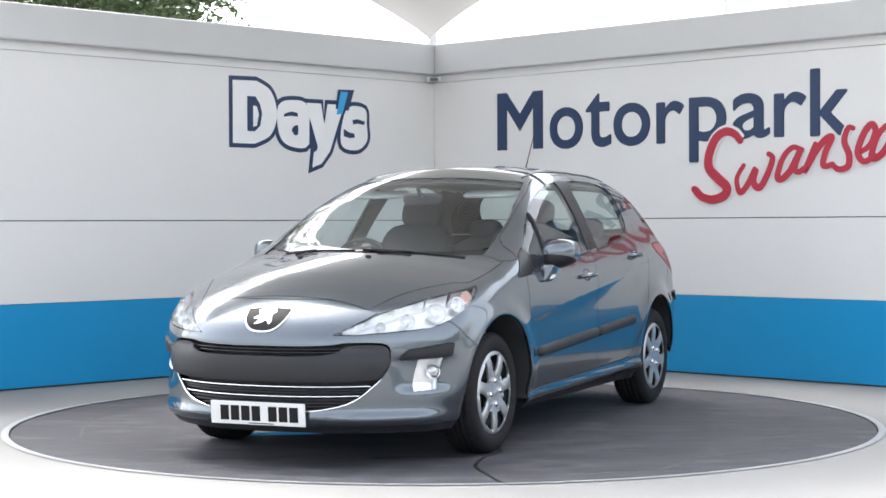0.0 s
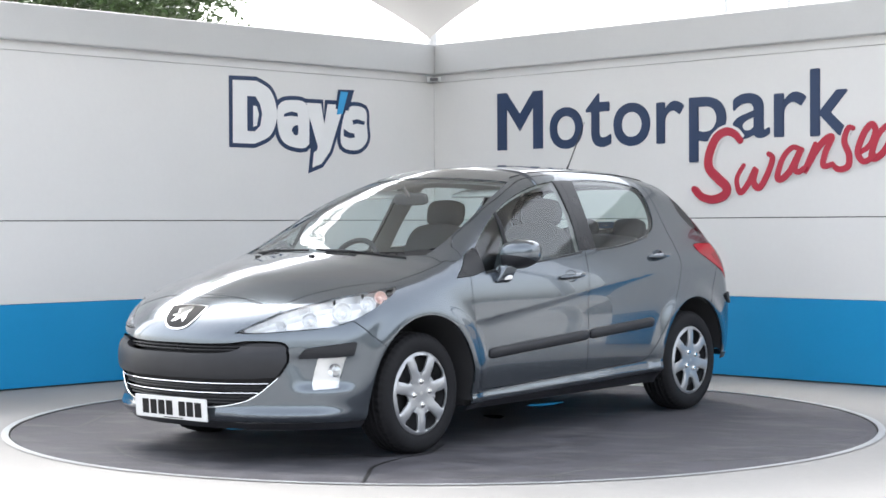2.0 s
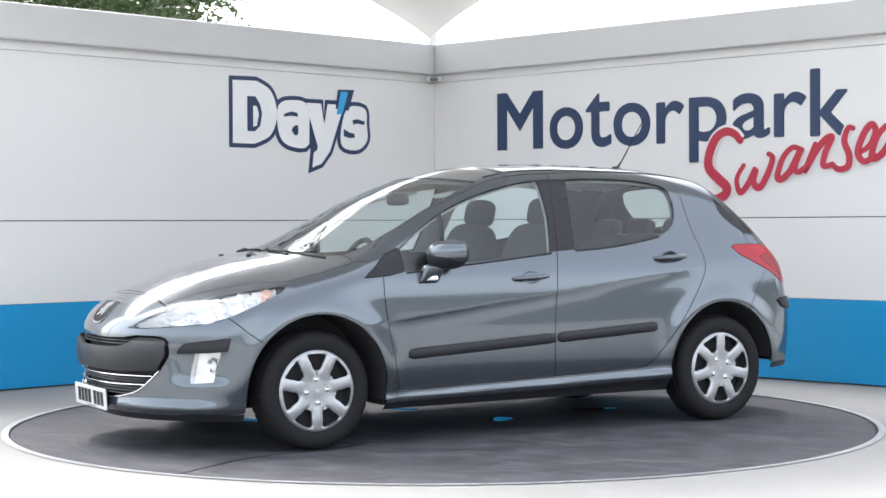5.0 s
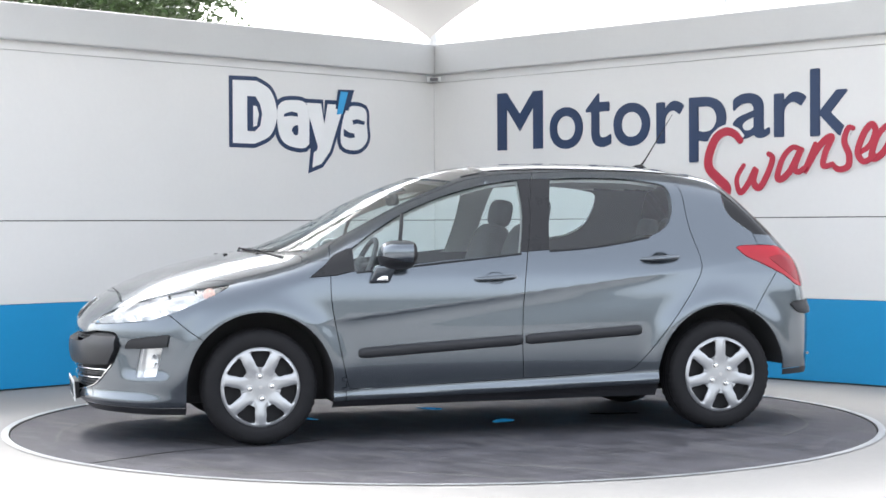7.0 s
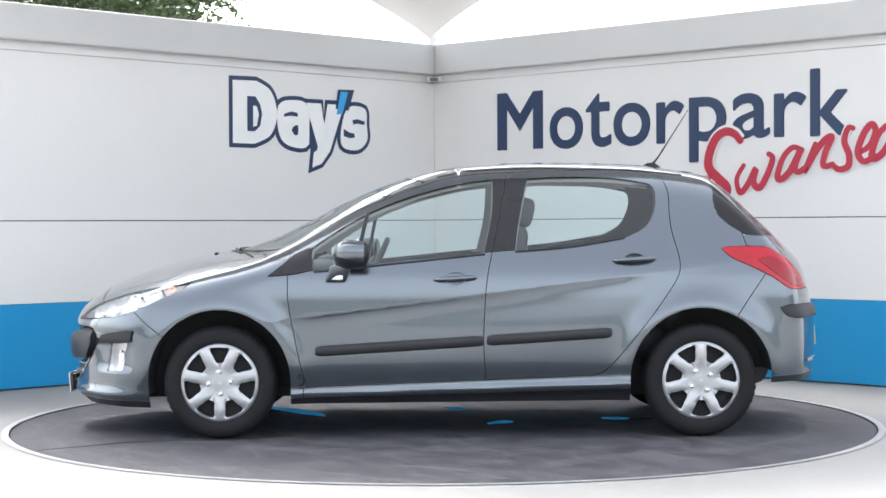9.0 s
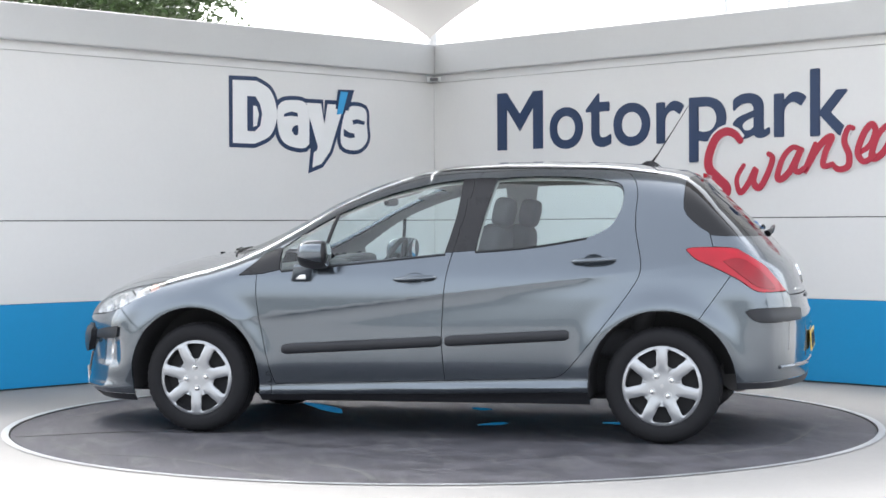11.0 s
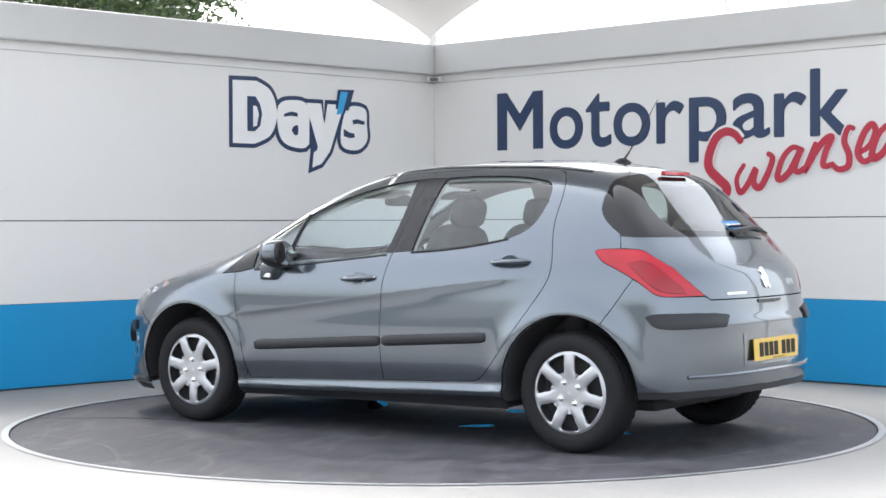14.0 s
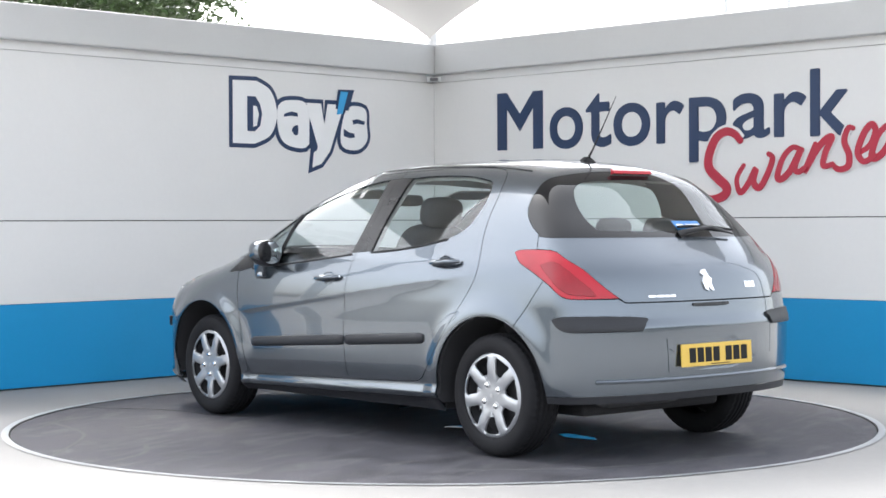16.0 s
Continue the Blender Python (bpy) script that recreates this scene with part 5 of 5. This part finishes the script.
def hubcap_mesh():
    """Seven broad spokes with rounded triangular openings under the rim."""
    bm = bmesh.new()
    rs = [0.0, 0.02, 0.040, 0.060, 0.080, 0.098, 0.104, 0.115, 0.130, 0.145, 0.160, 0.172, 0.182, 0.188, 0.194, 0.200, 0.206, 0.209]
    def dish(r):
        return float(curve((0, 0.03, 0.06, 0.10, 0.15, 0.19, 0.20, 0.209), (0.022, 0.021, 0.020, 0.026, 0.030, 0.026, 0.022, 0.012), np.array([r]))[0])
    def half(r):
        return float(curve((0.0, 0.098, 0.104, 0.115, 0.14, 0.172, 0.184, 0.189, 0.21), (0.06, 0.06, 0.13, 0.205, 0.235, 0.285, 0.285, 0.24, 0.24), np.array([r]))[0])
    NW, NS = 6, 8
    sector = 2 * math.pi / 7
    rings = []
    for r in rs[1:]:
        row = []
        for k in range(7):
            h = half(r)
            for j in range(NW):
                a = -h + 2 * h * j / NW
                row.append((r, k * sector + a, a / h))
            for j in range(NS):
                a = h + (sector - 2 * h) * j / NS
                row.append((r, k * sector + a, 9))
        ring = []
        for i, (rr, a, q) in enumerate(row):
            m = i % (NW + NS)
            d = dish(rr)
            if 0.09 < rr < 0.192 and m >= NW:
                u = (m - NW) / NS
                d -= 0.006 * (abs(u - 0.5) * 2) ** 3
            elif 0.09 < rr < 0.192 and m == 0:
                d -= 0.006
            ring.append(bm.verts.new((rr * math.sin(a), d, rr * math.cos(a))))
        rings.append(ring)
    n = len(rings[0])
    c = bm.verts.new((0, 0.022, 0))
    for i in range(n):
        bm.faces.new((c, rings[0][i], rings[0][(i + 1) % n]))
    gone = []
    for a in range(len(rings) - 1):
        for i in range(n):
            f = bm.faces.new((rings[a][i], rings[a + 1][i], rings[a + 1][(i + 1) % n], rings[a][(i + 1) % n]))
            if i % (NW + NS) < NW and 0.100 < rs[a + 1] and rs[a + 2] < 0.1895:
                gone.append(f)
    bmesh.ops.delete(bm, geom=gone, context="FACES")
    edge = [e for e in bm.edges if e.is_boundary]
    r = bmesh.ops.extrude_edge_only(bm, edges=edge)
    for v in r["geom"]:
        if isinstance(v, bmesh.types.BMVert):
            v.co.y -= 0.009
    bmesh.ops.recalc_face_normals(bm, faces=bm.faces)
    return bm


def wheel():
    w = part("wheel", tyre_mesh(), M_TYRE, car, "black tyre with a seven-spoke silver wheel cover", 40)
    w["label"] = "black tyre with a seven-spoke silver wheel cover"
    bm = hubcap_mesh()
    bm.transform(Matrix.Translation((0, 0.074, 0)) @ Matrix.Diagonal((1.025, 1, 1.025, 1)))
    cap = part("wheel_cover", bm, M_SILVER, w, "silver seven-spoke wheel cover", 38)
    bm = lathe([(0.001, 0.055), (0.05, 0.055), (0.06, 0.035), (0.19, 0.030), (0.203, 0.078)], "y", 48)
    part("steel_rim", bm, M_DARK, w, "dark steel rim behind the cover", 40)
    for k in range(4):
        a = math.pi / 2 * k + 0.1
        b = lathe([(0.0145, 0.092), (0.0145, 0.101), (0.010, 0.107), (0.001, 0.108)], "y", 16)
        b.transform(Matrix.Translation((0.060 * math.sin(a), 0.001, 0.060 * math.cos(a))))
        part("wheel_bolt", b, M_CHROME, w, "", 30)
        b = lathe([(0.0145, 0.0945), (0.0205, 0.0962), (0.0215, 0.0945)], "y", 20)
        b.transform(Matrix.Translation((0.060 * math.sin(a), 0, 0.060 * math.cos(a))))
        part("bolt_seat", b, M_POLE, w, "", 30)
    e = lathe([(0.010, 0.0945), (0.010, 0.0975), (0.001, 0.098)], "y", 12)
    part("cap_emblem", e, M_POLE, w)
    return w


w0 = wheel()
w0.location = (AXLE, 0.735, HUB_Z)
for x, s in ((-AXLE, 1), (AXLE, -1), (-AXLE, -1)):
    w1 = copy_thing(w0, Matrix.Translation((x, s * 0.735, HUB_Z)) @ Matrix.Rotation(0 if s > 0 else math.pi, 4, "Z") @ Matrix.Rotation(0.45 if x < 0 else 0.0, 4, "Y"))
    w1.parent = car


def arch_liner(ax, s):
    bm = lathe([(0.001, 0.50), (0.30, 0.50), (0.384, 0.56), (0.391, 0.80), (0.392, 0.868)], "y", 64)
    bm.transform(Matrix.Translation((ax, 0, HUB_Z + 0.01)))
    bmesh.ops.delete(bm, geom=[f for f in bm.faces if f.calc_center_median().z < (0.36 if ax < 0 and f.calc_center_median().x < ax else 0.255)], context="FACES")
    for v in bm.verts:
        if v.co.y > 0.7:
            v.co.y = min(v.co.y, skin(v.co.x, max(v.co.z, 0.2)) - 0.008)
    if s < 0:
        bm.transform(Matrix.Diagonal((1, -1, 1, 1)))
    part("arch_liner", bm, M_DARK, car, "", 40)


for ax in (AXLE, -AXLE):
    for s in (1, -1):
        arch_liner(ax, s)
ub = box(-1.62, 1.98, -0.50, 0.50, 0.20, 0.26, 0.02)
part("underbody", ub, M_DARK, car)
part("floor_pan", box(-0.90, 0.90, -0.79, 0.79, 0.205, 0.262, 0.01), M_DARK, car)
part("silencer", lathe([(0.001, -0.28), (0.09, -0.27), (0.10, -0.2), (0.10, 0.2), (0.09, 0.27), (0.001, 0.28)], "y", 24).copy(), M_JOINT, car, "", 40).matrix_basis = pose(-1.66, 0.15, 0.34)


# ---- the car: rear ----
def on_tail(y, z, out=0.0):
    return Vector((rear_skin(abs(y), z) - out, y, z))


def tail_shape(pts, out):
    own = bmesh.new()
    P = dense(pts, 3)
    a = [own.verts.new(on_tail(y, z, -0.004)) for y, z in P]
    b = [own.verts.new(on_tail(y, z, out)) for y, z in P]
    for i in range(len(P)):
        own.faces.new((a[i], a[(i + 1) % len(P)], b[(i + 1) % len(P)], b[i]))
    own.faces.new(b)
    bmesh.ops.recalc_face_normals(own, faces=own.faces)
    return own


tb = part("tail_badge", tail_shape([(y * 0.85, 0.876 + (z - 0.725) * 0.85) for y, z in [(-0.01, 0.79), (0.025, 0.785), (0.04, 0.765), (0.02, 0.755), (0.045, 0.72), (0.03, 0.675), (0.0, 0.665), (0.005, 0.70), (-0.02, 0.67), (-0.045, 0.665), (-0.03, 0.71), (-0.045, 0.735), (-0.02, 0.75)]], 0.008), M_CHROME, tailgate, "plain bright metal emblem shape", 30)
for y0, y1, z0, z1 in ((0.24, 0.275, 0.802, 0.812), (0.28, 0.31, 0.802, 0.812), (0.315, 0.36, 0.802, 0.812), (0.365, 0.41, 0.802, 0.812),
                       (-0.375, -0.350, 0.835, 0.865), (-0.345, -0.320, 0.835, 0.865), (-0.315, -0.290, 0.835, 0.865)):
    part("name_bar", tail_shape([(y0, z0), (y1, z0), (y1, z1), (y0, z1)], 0.004), M_CHROME, tailgate, "small plain chrome bar")
part("tailgate_grip", tail_shape([(-0.13, 0.768), (0.13, 0.768), (0.11, 0.752), (-0.11, 0.752)], 0.006), M_TRIM, bumper_r, "black tailgate release")
part("swage", tail_shape([(-0.45, 0.955), (0.45, 0.955), (0.45, 0.958), (-0.45, 0.958)], 0.003), M_PAINT, tailgate)
rp_x = rear_skin(0.0, 0.52)
recess = part("plate_recess", tail_shape([(-0.335, 0.602), (0.335, 0.602), (0.32, 0.44), (-0.32, 0.44)], 0.003), M_PAINT, bumper_r, "flat panel around the number plate")
plate(pose(rp_x - 0.010, 0, 0.515, 0, -3, 180), M_PLATE_Y, bumper_r, "yellow rear number plate with dark bars")
part("bumper_lip", tube([tuple(on_tail(y, 0.405, 0.002)) for y in np.linspace(-0.70, 0.70, 25)], 0.010, 8), M_PAINT, bumper_r, "", 40)
bl = bmesh.new()
vs = []
for y in np.linspace(-0.14, 0.14, 9):
    vs.append([bl.verts.new((rear_skin(abs(y), 1.418) - 0.012 - dx, y, z)) for dx, z in ((0, 1.440), (0.02, 1.434), (0.024, 1.418), (0, 1.412))])
for a, b in zip(vs, vs[1:]):
    for k in range(4):
        bl.faces.new((a[k], a[(k + 1) % 4], b[(k + 1) % 4], b[k]))
bl.faces.new(vs[0][::-1])
bl.faces.new(vs[-1])
bmesh.ops.recalc_face_normals(bl, faces=bl.faces)
part("high_brake_light", bl, M_REDLENS, tailgate, "slim red high-level brake light")
for sgn in (1,):
    a, b = on_tail(-0.02, 1.115, 0.03), on_tail(-0.40, 1.105, 0.035)
    part("rear_wiper", tube([on_tail(0.0, 1.10, 0.0), a, a.lerp(b, 0.5) + Vector((-0.01, 0, 0.03)), b], [0.022, 0.016, 0.010, 0.006], 10), M_TRIM, tailgate, "black rear wiper arm", 50)
    part("wiper_blade", tube([on_tail(y, 1.125 + 0.02 * math.sin((y + 0.45) * 5), 0.012) for y in np.linspace(-0.02, -0.45, 9)], 0.007, 6), M_INK, tailgate)
part("window_sticker", tail_shape([(-0.02, 1.128), (-0.22, 1.128), (-0.22, 1.172), (-0.02, 1.172)], 0.0), M_STICKER, tailgate, "blue dealer sticker with plain bars")
for y0, y1 in ((-0.035, -0.085), (-0.105, -0.205)):
    part("sticker_bar", tail_shape([(y0, 1.143), (y1, 1.143), (y1, 1.156), (y0, 1.156)], 0.002), M_WHITE, tailgate)

# ---- the car: roof, wipers ----
az = top_skin(-1.14, 0.0)
aer = part("aerial", lathe([(0.001, 0.026), (0.014, 0.024), (0.028, 0.012), (0.042, -0.004)], "z", 24), M_TRIM, car, "black roof aerial with a slim rod", 40)
aer.matrix_basis = Matrix.Translation((-1.14, 0, az)) @ Matrix.Diagonal((1.5, 0.8, 1, 1))
part("aerial_rod", tube([(-1.15, 0, az + 0.015), (-1.185, 0, az + 0.06), (-1.36, 0, az + 0.335)], [0.008, 0.0045, 0.0016], 8), M_TRIM, car)
for y0, y1 in ((0.60, 0.06), (0.02, -0.45)):
    pts = []
    for k in range(9):
        y = y0 + (y1 - y0) * k / 8
        x = 1.275 - 0.36 * y * y - 0.02 * (k / 8)
        pts.append((x, y, top_skin(x, abs(y)) + 0.001))
    part("wiper_blade", tube(pts, 0.006, 6), M_INK, car, "black windscreen wiper", 40)
    arm = [(1.29 - 0.3 * (y1 + 0.1) ** 2, y1 + 0.1, top_skin(1.29 - 0.3 * (y1 + 0.1) ** 2, abs(y1 + 0.1)) + 0.006), (pts[4][0] + 0.02, pts[4][1], pts[4][2] + 0.006), (pts[4][0], pts[4][1], pts[4][2] + 0.004)]
    part("wiper_arm", tube(arm, [0.010, 0.006, 0.004], 8), M_TRIM, car)
for s in (1, -1):
    part("roof_seam", tube([(x, s * 0.50, top_skin(x, 0.50) + 0.0008) for x in np.linspace(0.12, -1.25, 24)], 0.004, 6), M_TRIM, car)


# ---- the car: inside ----
def lining_split(upper):
    return panel({"body", "door_f", "door_r", "pillar", "sail"}, both=True, lift=-0.030, gap=-0.004, flange=0,
                 keep=lambda c: -1.75 < c.x < 1.0 and ((c.z > (1.0 if c.x > -0.45 else 1.40)) if upper else (0.30 < c.z <= (1.0 if c.x > -0.45 else 1.40))))


part("headlining", lining_split(True), M_LINING, car, "pale grey roof lining", 40)
part("door_trim", lining_split(False), M_DASH, car, "dark inner trim", 40)


def soft_box(cx, cy, cz, sx, sy, sz, tilt=0.0, power=0.5, seg=20):
    bm = bmesh.new()
    bmesh.ops.create_uvsphere(bm, u_segments=seg, v_segments=seg // 2 + 2, radius=1.0)
    for v in bm.verts:
        for k in range(3):
            v.co[k] = math.copysign(abs(v.co[k]) ** power, v.co[k])
    bm.transform(Matrix.Translation((cx, cy, cz)) @ Matrix.Rotation(radians(tilt), 4, "Y") @ Matrix.Diagonal((sx, sy, sz, 1)))
    return bm


for y in (0.37, -0.37):
    st = part("front_seat", soft_box(0.10, y, 0.50, 0.27, 0.25, 0.10, -6), M_CLOTH, car, "dark cloth front seat", 60)
    part("backrest", soft_box(-0.24, y, 0.84, 0.085, 0.245, 0.33, -17), M_CLOTH, st, "", 60)
    part("head_restraint", soft_box(-0.37, y, 1.225, 0.055, 0.135, 0.085, -12, 0.6), M_CLOTH, st, "dark padded head restraint", 60)
    for dy in (-0.06, 0.06):
        part("restraint_post", tube([(-0.355, y + dy, 1.10), (-0.368, y + dy, 1.21)], 0.006, 6), M_CHROME, st)
rs = part("rear_seat", soft_box(-0.92, 0, 0.52, 0.26, 0.62, 0.11, -5), M_CLOTH, car, "dark cloth rear bench seat", 60)
part("backrest", soft_box(-1.22, 0, 0.80, 0.08, 0.62, 0.30, -20), M_CLOTH, rs, "", 60)
for y in (0.36, 0.0, -0.36):
    part("head_restraint", soft_box(-1.335, y, 1.12, 0.045, 0.115, 0.07, -12, 0.6), M_CLOTH, rs, "", 60)
dash = part("dashboard", soft_box(0.93, 0, 0.80, 0.27, 0.66, 0.145, 6, 0.5, 28), M_DASH, car, "dark moulded dashboard", 60)
part("instrument_hood", soft_box(0.74, -0.37, 0.935, 0.12, 0.18, 0.05, 5, 0.6), M_DASH, dash, "", 60)
part("glovebox", soft_box(0.74, 0.36, 0.70, 0.10, 0.24, 0.12, 0, 0.5), M_DASH, dash, "", 60)
rim = bmesh.new()
seg = 36
tube([(0.0, 0.185 * math.cos(2 * math.pi * k / seg), 0.185 * math.sin(2 * math.pi * k / seg)) for k in range(seg + 1)], 0.016, 10, rim, False)
sw = part("steering_wheel", rim, M_DASH, car, "dark three-spoke steering wheel", 60)
sw.matrix_basis = pose(0.50, -0.37, 0.90, 0, -24, 0)
part("wheel_boss", soft_box(0.02, 0, 0, 0.035, 0.075, 0.065, 0, 0.7), M_DASH, sw, "", 60)
for a in (0.15, math.pi - 0.15, -math.pi / 2):
    part("spoke", tube([(0.015, 0.05 * math.cos(a), 0.05 * math.sin(a)), (0.0, 0.18 * math.cos(a), 0.18 * math.sin(a))], [0.02, 0.013], 8), M_DASH, sw, "", 60)
rvm = part("rear_view_mirror", soft_box(0.40, 0.0, 1.305, 0.018, 0.125, 0.035, 8, 0.5), M_DASH, car, "black rear-view mirror", 60)
part("mirror_stalk", tube([(0.42, 0, 1.32), (0.47, 0, 1.37)], 0.012, 8), M_DASH, rvm)
for y in (0.36, -0.36):
    part("sun_visor", soft_box(0.22, y, 1.335, 0.08, 0.17, 0.010, 14, 0.4), M_LINING, car, "", 60)
part("parcel_shelf", soft_box(-1.52, 0, 1.02, 0.18, 0.56, 0.02, -4, 0.4), M_DASH, car, "", 60)
SHELL.free()


# ---- motion: the turntable carries the car round at an even pace ----
def motions():
    walk(car, [(t, pose(0, 0, 0, 0, 0, 245 - 7.2 * t) @ Matrix.Translation((-0.09, 0.0209, 0))) for t in range(17)])
    walk(turntable, [(t, pose(0, 0, 0, 0, 0, -7.2 * t)) for t in range(17)])


motions()
